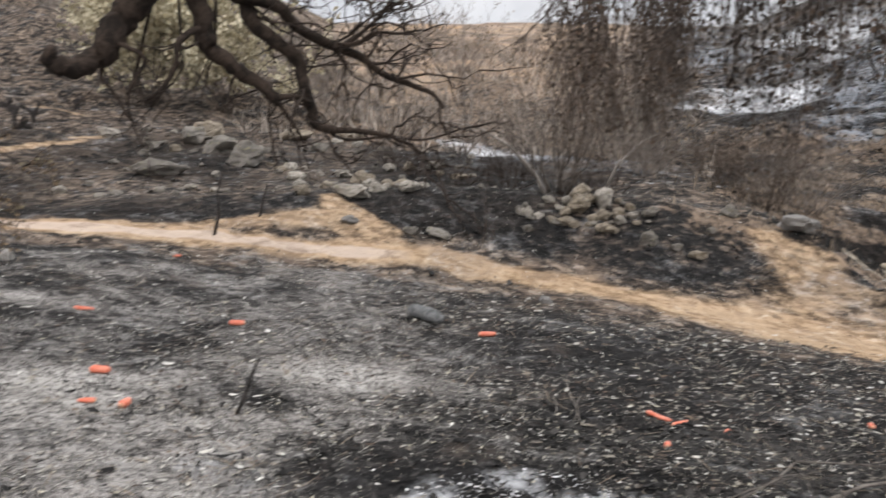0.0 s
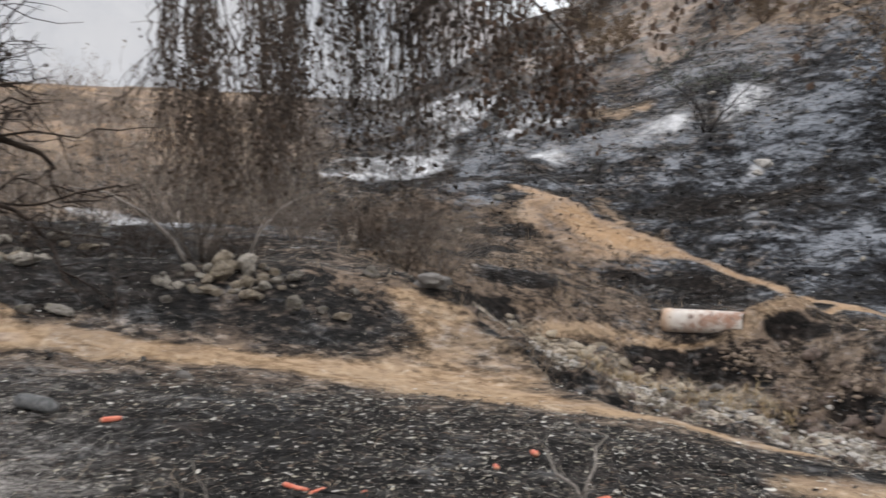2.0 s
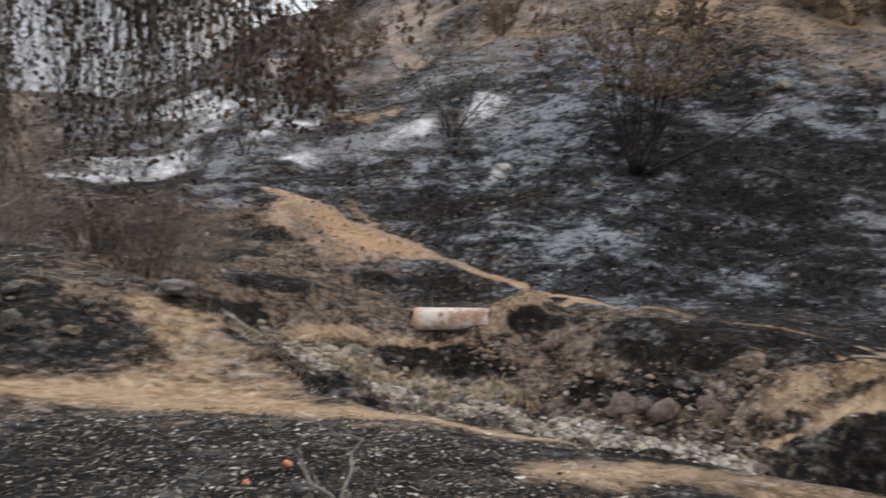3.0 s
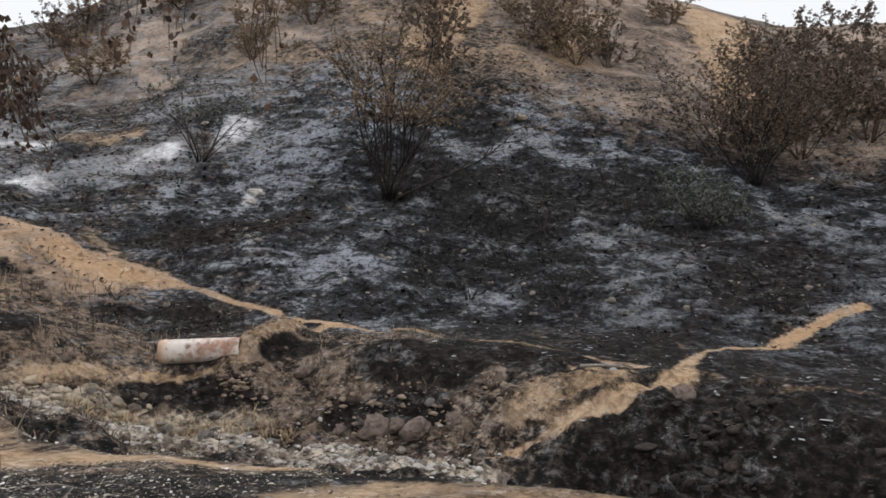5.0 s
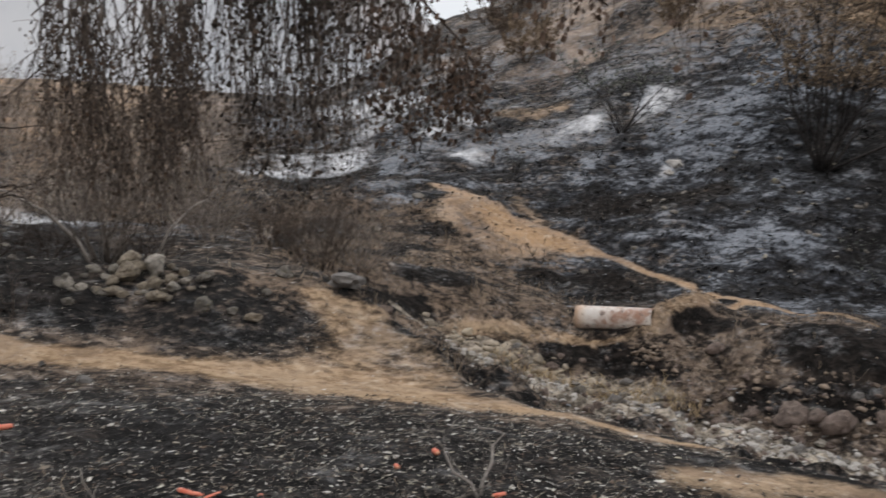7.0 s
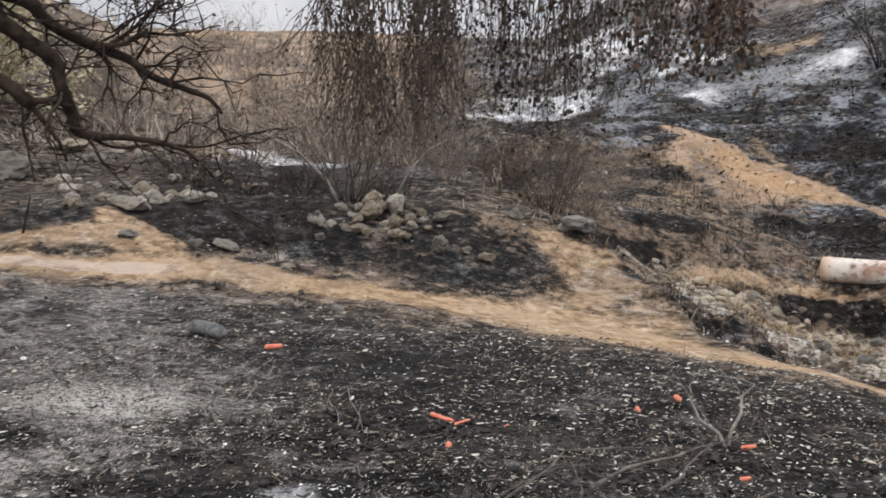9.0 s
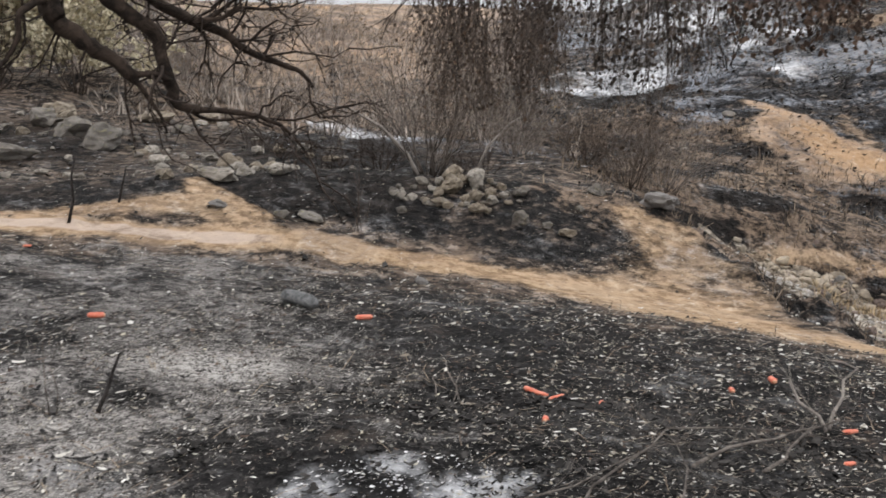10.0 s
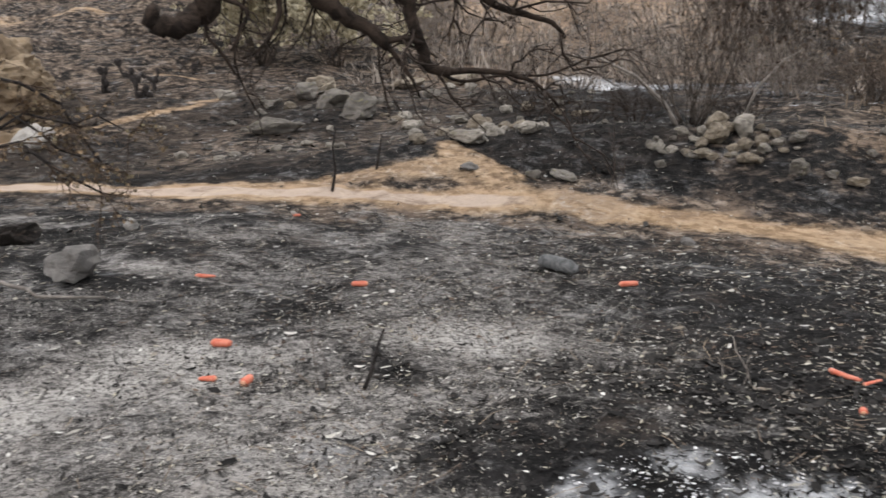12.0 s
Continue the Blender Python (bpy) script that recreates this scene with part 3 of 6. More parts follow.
NEAR_WHITE = [[(-0.15, 2.75, 0.06), (0.2, 2.95, 0.13), (0.5, 2.7, 0.17), (0.95, 2.55, 0.13)], [(0.35, 3.05, 0.1), (0.7, 2.95, 0.1)]]


def band(x, y, line, soft=1.0):
    d, w = near_line(x, y, line)
    w = w * (1 + 0.35 * value_noise(x * 1.3, y * 1.3, 5) + 0.25 * value_noise(x * 4, y * 4, 6))
    return 1 - ramp(d, w * (1 - 0.35 * soft), w * (1 + 0.55 * soft))


def covers(x, y):
    r, th = np.hypot(x, y), np.degrees(np.arctan2(x, y))
    dirt = np.zeros(np.shape(x))
    dirt = np.maximum(dirt, 0.95 * band(x, y, TRAIL, 2.1))
    dirt = np.maximum(dirt, 0.46 * np.maximum(band(x, y, FORK_SIDE, 2.2), 0.9 * band(x, y, FORK_SPUR, 2.2)))
    dirt = np.maximum(dirt, 0.72 * band(x, y, FORK, 2.0))
    for line in (LEFT_TRAIL, LEFT_SPOT, LEFT_FAR, LEFT_THIN):
        dirt = np.maximum(dirt, 0.64 * band(x, y, line, 2.4))
    dirt = np.maximum(dirt, 0.60 * band(x, y, JUNCTION, 2.4))
    dirt = np.maximum(dirt, (0.58 + 0.16 * ramp(y, 15, 16) - 0.26 * ramp(y, 17.6, 19.6)) * band(x, y, UPPER, 2.8))
    dirt = np.maximum(dirt, 0.50 * np.maximum(band(x, y, SPUR_FUZZ, 2.8), 0.72 * band(x, y, SPUR_NICK, 2.8)))
    for line in HILL_TAN:
        dirt = np.maximum(dirt, 0.40 * band(x, y, line, 2.4))
    dirt = np.maximum(dirt, 0.55 * band(x, y, LEDGE, 1.8))
    dirt = np.maximum(dirt, 0.36 * band(x, y, SPUR_BARE, 1.8))
    dirt = np.maximum(dirt, 0.52 * band(x, y, FORK_FIELD, 2.2))
    dirt = np.maximum(dirt, 0.58 * band(x, y, LOWER, 1.2))
    dirt = np.maximum(dirt, 0.58 * band(x, y, SLOPE, 2.0))
    dirt = np.maximum(dirt, 0.56 * band(x, y, RIM, 2.0))
    dirt = np.maximum(dirt, 0.42 * band(x, y, PIPE_MOUND, 1.2))
    dirt = np.maximum(dirt, 0.9 * band(x, y, FIELD_BARE, 1.4))
    # far field: pale soil mottles, partly haze painted into the ground
    dirt = np.maximum(dirt, 0.40 * (1 - ramp(th, 10, 16)) * ramp(th, -13, -5) * ramp(r, 19, 27))
    for line in (HILL_BARE, HILL_BARE_TOP, HILL_BARE_SPOT):
        dirt = np.maximum(dirt, 0.86 * band(x, y, line, 1.5))
    patch = rough(x, y, 2.2, 3, 41)
    breakup = rough(x, y, 1.1, 4, 43)
    # grey ash over the near flat, thickest towards its western end
    ash = ramp(-x, -1.1, 1.2) * (0.62 + 0.30 * ramp(5.6 - y, 0, 2.2)) * ramp(8.4 - y, 0, 0.8) * ramp(y, -2.5, 1.2) * 0.62 + (0.03 + 0.08 * patch + 0.14 * rough(x, y, 0.9, 2, 76) + 0.2 * rough(x, y, 0.42, 3, 77)) * (r < 9) * (0.25 + 0.75 * ramp(-x, -1.2, 0.4))
    ash = np.maximum(ash, 0.86 * np.exp(-(((x + 0.60) / 0.85) ** 2 + ((y - 4.4) / 0.70) ** 2)))
    ash = np.maximum(ash, 0.58 * np.exp(-(((x + 2.0) / 0.9) ** 2 + ((y - 3.3) / 0.8) ** 2)))
    ash = np.maximum(ash, 0.50 * np.exp(-(((x - 0.1) / 0.6) ** 2 + ((y - 4.2) / 0.5) ** 2)))
    ash = np.maximum(ash, 0.50 * np.exp(-(((x + 0.45) / 0.75) ** 2 + ((y - 3.6) / 0.8) ** 2)))
    ash = np.maximum(ash, 0.43 * np.exp(-(((x + 1.0) / 1.7) ** 4 + ((y - 6.2) / 1.5) ** 4)) + 0.12 * rough(x, y, 0.5, 3, 79) * (r < 9))
    ash = np.maximum(ash, 0.34 * np.exp(-(((x - 0.3) / 0.6) ** 2 + ((y - 3.4) / 0.5) ** 2)))
    ash = ash - 0.3 * np.exp(-(((x + 0.20) / 0.4) ** 2 + ((y - 2.85) / 0.3) ** 2))
    for line in HILL_ASH_HAZE:
        ash = np.maximum(ash, 0.28 * band(x, y, line, 2.4) * (0.7 + 0.9 * breakup))
    # upper hill lightened with ash colour in place of distance haze
    ash = np.maximum(ash, (0.34 + 0.14 * patch) * ramp(r, 23, 29) * ramp(th, 12, 20) * (1 - ramp(th, 44, 54)))
    # dry, half-burnt grass over the spur, the far brush and the hill's crown
    straw = np.zeros(np.shape(x))
    straw = np.maximum(straw, 0.57 * ramp(th, 14, 20) * (1 - ramp(th, 34, 44)) * ramp(r, 11.2, 12.6) * (1 - ramp(r, 20.5, 23)))
    straw = np.maximum(straw, 0.66 * (1 - ramp(th, 8, 20)) * ramp(r, 15, 19) * (0.25 + 0.75 * ramp(th, -15, -6)))
    straw = np.maximum(straw, 0.5 * band(x, y, [(3.2, 9.9, 0.6), (4.6, 9.6, 0.9), (5.2, 8.6, 0.5)]))
    straw = np.maximum(straw, 0.42 * ramp(th, 30, 36) * ramp(r, 12.6, 13.6) * (1 - ramp(r, 15.2, 16.4)) * (1 - ramp(th, 54, 60)))
    straw = np.maximum(straw, 0.7 * band(x, y, [(t[0], t[1], t[2] * 1.5) for t in TRAIL]) * 0.62)
    straw = straw + 0.18 * patch * (straw > 0.05)
    field = 1 - ramp(th, 12, 20)
    ochre = (0.26 + 0.20 * ramp(th, 28, 40)) * ramp(r, 27, 36) * ramp(th, 10, 24) + 0.14 * ramp(r, 30, 40) * patch * ramp(th, 10, 24)
    ochre = np.maximum(ochre, 0.5 * ramp(th, 55, 66) * ramp(r, 27, 32))
    # far field: pale tone that also carries distance haze as colour
    ochre = np.maximum(ochre, field * (0.62 * ramp(r, 18, 30) * ramp(th, -14, -4) + 0.2 * patch))
    white = np.zeros(np.shape(x))
    for line in SMOKE_ASH:
        white = np.maximum(white, 0.70 * band(x, y, [(a, b, c * 0.9) for a, b, c in line], 2.2) * (0.78 + 0.6 * breakup))
    for line in NEAR_WHITE:
        white = np.maximum(white, 0.66 * band(x, y, line, 2.4) * np.clip(0.55 + 1.0 * rough(x, y, 0.22, 4, 46), 0, 1.3))
    gravel = np.maximum(band(x, y, STREAM, 1.2) * 0.80, band(x, y, FAR_SIDE, 1.8) * 0.56)
    # the tints of the burn: brown where soil shows, blue-grey for drifted ash and painted haze, soot-black banks and
    # painted shade
    hill = ramp(th, 18, 26) * ramp(r, 16.0 - 2.5 * ramp(th, 42, 55), 20.0 - 2.5 * ramp(th, 42, 55)) * (1 - 0.3 * ramp(r, 34, 46))
    blue = 0.28 + hill * (0.52 - 0.2 * ramp(th, 52, 64) + 0.28 * patch)
    for line in HILL_ASH_HAZE + SMOKE_ASH:
        blue = np.maximum(blue, 0.28 + 0.62 * band(x, y, [(a, b, c * 1.7) for a, b, c in line], 2.4) * (0.85 + 0.5 * breakup))
    # smoke haze over this slope, put into the ground as a blue-grey tint
    blue = np.maximum(blue, 0.28 + 0.52 * np.exp(-(((x - 13) / 7) ** 2 + ((y - 26) / 8) ** 2)))
    blue = np.maximum(blue, 0.95 * ramp(dirt, 0.6, 0.9) * (1 - ramp(x, -1.0, 2.0)) * (r < 30))
    blue = blue - 0.12 * (1 - ramp(r, 7, 9)) * ramp(x, -0.5, 1.0)
    brown = 0.30 + 0.2 * rough(x, y, 3.5, 3, 47) - 0.12 * hill - (0.3 - 0.14 * ramp(x, 0.2, 1.8)) * (1 - ramp(r, 6.5, 9))
    brown = brown - 0.18 * ramp(th, 44, 54) * ramp(r, 12, 14)
    brown = np.maximum(brown, 0.54 * (1 - ramp(th, -6, 4)) * ramp(r, 9, 11))
    brown = np.maximum(brown, 0.85 * band(x, y, BROWN_BANK, 1.5))
    brown = np.maximum(brown, 0.6 * ramp(th, 18, 26) * ramp(r, 11.5, 13) * (1 - ramp(r, 15.5 + 4.0 * (1 - ramp(th, 32, 40)), 18 + 4.0 * (1 - ramp(th, 32, 40)))) * (1 - ramp(th, 52, 62)))
    brown = np.maximum(brown, (0.30 + 0.25 * ramp(th, 40, 52)) * ramp(r, 27, 33) * ramp(th, 10, 24))
    brown = np.maximum(brown, 0.80 * band(x, y, [(a, b - 0.12, c * 2.2 + 0.1) for a, b, c in TRAIL], 1.6))
    soot = np.maximum(0.95 * band(x, y, BLACK_BANK, 1.0), (0.54 + 0.36 * ramp(th, -8, -2) + 0.3 * patch) * (1 - ramp(th, 0, 14)) * ramp(r, 8.8, 9.6) * (1 - ramp(r, 14, 20)))
    soot = np.maximum(soot, 0.5 * ramp(th, 60, 70) * ramp(r, 9, 12) * (1 - ramp(r, 23, 28)))
    # char, plus the shade of two hollows put into the colour
    for line in SOOT_SHADE_HOLES:
        soot = np.maximum(soot, 1.05 * band(x, y, line, 1.6))
    straw = straw * (1 - gravel) * (1 - 0.85 * np.clip(soot, 0, 1))
    dirt = np.where(dirt < 0.5, dirt * (1 - 0.7 * np.clip(soot, 0, 1)), dirt)
    blue = np.where((dirt > 0.3) & (x > 1.5), np.minimum(blue, 0.5), blue)
    ochre = np.maximum(ochre, 0.8 * ramp(dirt, 0.25, 0.5) * (x > 8) * ramp(r, 15, 17) * (r < 30))
    return dirt, np.clip(ash, 0, 1), np.clip(straw, 0, 1), white, gravel, np.clip(ochre, 0, 1), np.clip(brown, 0, 1), np.clip(blue, 0, 1), soot


# ---------- ground: one sheet that reaches the horizon ----------
def build_ground():
    angles = np.radians(np.concatenate([np.arange(-50, 96, 0.205), np.arange(98, 310, 3.0)]))
    rings = np.concatenate([[0.001, 0.25, 0.5, 0.75], 9.0 ** np.linspace(0, 1, 190), 9 * (24 / 9) ** np.linspace(0, 1, 231)[1:], 24 * (70 / 24) ** np.linspace(0, 1, 101)[1:], 70 * (3000 / 70) ** np.linspace(0.04, 1, 26)])
    rr, aa = np.meshgrid(rings, angles, indexing="ij")
    x, y = rr * np.sin(aa), rr * np.cos(aa)
    z = ground_height(x, y)
    z = z + (0 - z) * ramp(rr, 150, 500)
    nr, na = rr.shape
    i, j = np.meshgrid(np.arange(nr - 1), np.arange(na), indexing="ij")
    k = (j + 1) % na
    quads = np.stack([i * na + j, (i + 1) * na + j, (i + 1) * na + k, i * na + k], -1).reshape(-1, 4)[:, ::-1]
    verts = np.stack([x, y, z], -1).reshape(-1, 3)
    me = quads_mesh("ground", verts, quads, GROUND, smooth=True)
    dirt, ash, straw, white, gravel, ochre, brown, blue, soot = covers(x.ravel(), y.ravel())
    for name, three in (("cover", (dirt, ash, straw)), ("cover_more", (white, gravel, ochre)), ("cover_tint", (brown, blue, soot))):
        layer = me.attributes.new(name, "FLOAT_COLOR", "POINT")
        layer.data.foreach_set("color", np.stack([*three, np.ones_like(dirt)], -1).astype(np.float32).ravel())
    return tagged(new("ground", me), "burnt hillside of black char, grey ash and bare tan trails", "ground", kind="structure")


ground = build_ground()


# ---------- distance: a mountain with smoke haze put into its colour ---
def build_mountain():
    n = Nodes("haze_coloured_mountain")
    p = n.place()
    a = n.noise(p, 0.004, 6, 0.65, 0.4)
    # pale blue-grey base colours paint the haze; there is no smoke volume
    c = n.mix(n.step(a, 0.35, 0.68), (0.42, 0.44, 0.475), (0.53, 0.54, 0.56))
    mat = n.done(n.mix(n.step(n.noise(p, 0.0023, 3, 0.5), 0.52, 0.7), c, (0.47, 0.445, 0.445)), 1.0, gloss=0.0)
    az = np.radians(np.linspace(-75, 60, 160))
    rise = np.linspace(0, 1, 40)
    aa, uu = np.meshgrid(az, rise, indexing="ij")
    peak = 560 + 30 * rough(aa * 9, aa * 0, 1.0, 4, 71) - 330 * ramp(np.degrees(aa), 16, 33)
    r = 900 + 700 * uu
    x, y = r * np.sin(aa), r * np.cos(aa)
    z = -12 + peak * uu**1.25 + 14 * uu * rough(x / 90, y / 90, 1.0, 4, 81)
    na, nu = aa.shape
    i, j = np.meshgrid(np.arange(na - 1), np.arange(nu - 1), indexing="ij")
    quads = np.stack([i * nu + j, (i + 1) * nu + j, (i + 1) * nu + j + 1, i * nu + j + 1], -1).reshape(-1, 4)
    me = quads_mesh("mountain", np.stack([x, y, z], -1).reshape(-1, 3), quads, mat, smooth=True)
    tagged(new("backdrop", me), "far mountain with blue-grey smoke haze in its colour", "mountain", kind="structure")


build_mountain()


# ---------- stones ----------
ROCKS = {}


def rock_mesh(kind, material):
    """One of a few worn, uneven stones, about one metre across."""
    key = (kind, material.name)
    if key not in ROCKS:
        bm = bmesh.new()
        bmesh.ops.create_icosphere(bm, subdivisions=3, radius=0.5)
        rng = random.Random(kind * 17 + 3)
        cuts = [(Vector((rng.gauss(0, 1), rng.gauss(0, 1), rng.gauss(0, 0.8))).normalized(), rng.uniform(0.26, 0.42)) for _ in range(11)]
        for v in bm.verts:
            p = v.co.copy()
            for n, d in cuts:
                over = p.dot(n) - d
                if over > 0:
                    p -= n * over * 0.97
            q = p * 2.3 + Vector((kind * 5.1, 1.7, 0))
            p *= 0.88 + 0.24 * noise.noise(q) + 0.17 * noise.noise(q * 2.6) + 0.09 * noise.noise(q * 6.0) - 0.10 * noise.voronoi(q * 2.2)[0][0]
            v.co = p
        me = bpy.data.meshes.new("stone")
        bm.to_mesh(me)
        bm.free()
        me.materials.append(material)
        ROCKS[key] = me
    return ROCKS[key]


def rubble(name, places, material, label):
    """Many small stones as one strewn mass: places are (x, y, size)."""
    bm = bmesh.new()
    bmesh.ops.create_icosphere(bm, subdivisions=2, radius=0.5)
    co = np.array([v.co for v in bm.verts])
    tri = np.array([[v.index for v in f.verts] for f in bm.faces])
    bm.free()
    rng = np.random.default_rng(len(places))
    places = np.array(places, float)
    n = len(places)
    z = ground_height(places[:, 0], places[:, 1])
    t = rng.uniform(0, 2 * np.pi, n)[:, None]
    shape = np.repeat(co[None], n, 0) * (1 + 0.10 * rng.normal(0, 1, (n, len(co), 1)).clip(-1.5, 1.5))
    for _ in range(9):
        cut = rng.normal(0, 1, (n, 1, 3))
        cut /= np.linalg.norm(cut, axis=2, keepdims=True)
        over = (shape * cut).sum(2, keepdims=True) - rng.uniform(0.16, 0.36, (n, 1, 1))
        shape = shape - cut * np.maximum(over, 0)
    sx = shape[..., 0] * rng.uniform(0.8, 1.3, (n, 1))
    sy, sz = shape[..., 1] * rng.uniform(0.7, 1.0, (n, 1)), shape[..., 2] * rng.uniform(0.45, 0.8, (n, 1))
    s = places[:, 2:3]
    verts = np.stack([places[:, :1] + s * (sx * np.cos(t) - sy * np.sin(t)), places[:, 1:2] + s * (sx * np.sin(t) + sy * np.cos(t)), z[:, None] + s * (sz + rng.uniform(-0.12, 0.10, (n, 1)))], -1)
    faces = (np.arange(n)[:, None, None] * len(co) + tri[None]).reshape(-1, 3)
    me = quads_mesh(name, verts.reshape(-1, 3), faces, material)
    return tagged(new(name, me), label, "stones", kind="stuff")


def rock(x, y, size, material, label, group="", flat=0.65, kind=None, turn=None, lift=0.0, name="stone", category="stone", wide=1.0):
    kind = random.randint(0, 7) if kind is None else kind
    turn = random.uniform(0, 360) if turn is None else turn
    ob = new(name, rock_mesh(kind, material))
    z = height(x, y) + size * flat * 0.20 + lift
    ob.matrix_basis = pose(x, y, z, random.uniform(-9, 9), random.uniform(-9, 9), turn) @ Matrix.Diagonal((size * wide, size * 0.85, size * flat, 1))
    return tagged(ob, label, category, group)


random.seed(5)
# the loose row of field stones above the trail
ROW = [
    (-2.12, 12.17, 0.50), (-1.74, 10.18, 0.36), (-1.12, 10.25, 0.68), (-1.18, 12.12, 0.52), (-0.85, 10.54, 0.33), (-0.78, 11.38, 0.35), (-0.44, 10.51, 0.5),
    (-0.54, 13.22, 0.36), (-0.84, 13.22, 0.36), (-3.21, 13.33, 1.0), (-3.71, 14.05, 1.0), (-4.4, 14.72, 0.9), (-5.81, 14.57, 0.5), (-6.0, 12.39, 0.27),
    (-5.09, 10.98, 0.26), (-0.37, 9.15, 0.25), (-2.0, 11.5, 0.3), (-1.55, 10.9, 0.3), (-0.3, 11.6, 0.3), (0.25, 12.4, 0.34),
]
for n, (x, y, s) in enumerate(ROW):
    flat, wide = (0.42, 1.25) if n in (2, 6) else (0.62, 1.1)
    rock(x, y, s * 0.86, STONE if n in (9, 10, 11, 15) else (PALE_STONE, HEAP_STONE)[n % 2], "pale grey field stone half sunk in burnt soil", "stones above the trail", flat, wide=wide)
rock(-4.23, 12.29, 0.78, STONE, "flat dark stone with a tan top", "stones above the trail", 0.4, wide=1.3, turn=15)
rock(-0.05, 9.14, 0.38, STONE, "dark flat stone at the trail edge", "stones above the trail", 0.4, wide=1.2)
for x, y, s in ((-2.9, 16.73, 0.85), (-4.6, 16.68, 0.87), (-2.0, 17.9, 0.9)):
    rock(x, y, s, HEAP_STONE, "pale yellowish slab among burnt soil", "stones above the trail", 0.45, wide=1.3)
for cx, cy, spread, count in ((-1.1, 11.3, 0.4, 9), (-0.6, 12.5, 0.5, 7), (-2.3, 13.0, 0.4, 4), (-3.9, 14.6, 0.7, 9), (-1.9, 17.0, 0.8, 6)):
    for _ in range(count):
        rock(cx + random.gauss(0, spread), cy + random.gauss(0, spread * 0.8), random.uniform(0.16, 0.4), random.choice((HEAP_STONE, PALE_STONE, PALE_STONE, STONE)), "pale grey field stone among others", "stones above the trail", 0.62, wide=1.1)
for _ in range(60):
    x, y = random.uniform(-5.5, 0.8), random.uniform(10.5, 15.5)
    rock(x, y, random.uniform(0.08, 0.24), random.choice((STONE, STONE, PALE_STONE)), "small sooty field stone on burnt soil", "stones above the trail", 0.6)
# the heap of stones at the foot of the bush
HEAP = [
    (1.59, 9.88, 0.48, 0.06), (1.94, 10.02, 0.54, 0.03), (1.68, 10.26, 0.54, 0.06), (1.41, 9.59, 0.44, 0.0), (1.84, 9.37, 0.38, 0.0), (1.29, 10.22, 0.28, 0.0), (1.43, 9.8, 0.26, 0.02),
    (1.26, 9.62, 0.22, 0.0), (2.06, 9.75, 0.32, 0.0), (2.22, 9.68, 0.24, 0.0), (1.86, 9.64, 0.28, 0.05), (1.74, 9.59, 0.24, 0.03), (1.75, 10.05, 0.26, 0.09), (1.5, 10.1, 0.28, 0.04),
]
for n, (x, y, s, lift) in enumerate(HEAP):
    rock(x, y, s * 0.76, PALE_STONE if n % 4 == 1 else HEAP_STONE, "weathered pale stone in a loose heap", "stone heap by the bush", 0.46 if n == 3 else 0.72, lift=lift)
for n in range(34):
    a, d = 2 * math.pi * (n + random.random()) / 34, 0.66 * math.sqrt(random.uniform(0.2, 1))
    rock(1.72 + d * 1.3 * math.cos(a), 9.8 + d * 0.7 * math.sin(a), random.uniform(0.08, 0.24), random.choice((HEAP_STONE, STONE, PALE_STONE)), "small weathered stone at the edge of a heap", "stone heap by the bush", 0.7)
for x, y, s in ((2.27, 9.13, 0.3), (2.56, 9.05, 0.19), (0.95, 9.35, 0.16), (3.49, 10.01, 0.3), (0.9, 9.9, 0.14), (3.1, 9.5, 0.16)):
    rock(x, y, s, STONE, "single sooty stone on black ground", "stones round the heap", 0.7)
rock(2.73, 8.9, 0.28, HEAP_STONE, "flat tan stone on black ground", "stones round the heap", 0.45, wide=1.2)
rock(4.2, 9.72, 0.56, GREY_STONE, "rounded grey boulder at the head of the gully", category="boulder", name="boulder", flat=0.55, wide=1.35, turn=-35, lift=0.03)


rock(-3.04, 4.98, 0.44, GREY_STONE, "angular brown-grey boulder beside the ash", category="boulder", name="boulder", flat=0.75, kind=4, turn=70, lift=0.04)
rock(-4.2, 6.0, 0.56, CLOD, "dark flat boulder in the litter", category="boulder", name="boulder", flat=0.42, kind=2, turn=10)
rock(-3.56, 6.66, 0.15, COBBLE, "small whitish stone lying on ash", flat=0.9)
rock(-2.55, 7.73, 0.09, COBBLE, "small whitish stone lying on ash", flat=0.6)
rock(-7.2, 10.9, 0.85, COBBLE, "large whitish boulder beside the trail", category="boulder", name="boulder", flat=0.7, kind=1)


def outcrop(x, y, size, flat):
    """A crumbling knob of conglomerate, all knuckles and pits."""
    bm = bmesh.new()
    bmesh.ops.create_icosphere(bm, subdivisions=5, radius=0.5)
    for v in bm.verts:
        p = v.co * 2.6
        knuckle = noise.voronoi(p * 4.5)[0][0]
        v.co *= 0.92 + 0.28 * noise.noise(p) + 0.16 * noise.noise(p * 2.3) + 0.20 * (0.5 - knuckle) + 0.07 * noise.noise(p * 7)
    me = bpy.data.meshes.new("rock_outcrop")
    bm.to_mesh(me)
    bm.free()
    me.materials.append(TAN_STONE)
    ob = new("rock_outcrop", me)
    ob.matrix_basis = pose(x, y, height(x, y) + size * flat * 0.3 + 0.1, 0, 0, 40) @ Matrix.Diagonal((size, size * 0.85, size * flat, 1))
    tagged(ob, "crumbling tan rock outcrop on the slope", "rock outcrop")


outcrop(-8.9, 12.6, 2.2, 0.72)
rubble("outcrop_rubble", [(-8.5 + random.gauss(0, 0.65), 12.0 + random.gauss(0, 0.5), random.uniform(0.1, 0.4)) for _ in range(70)], TAN_STONE, "tan broken rock round the outcrop")
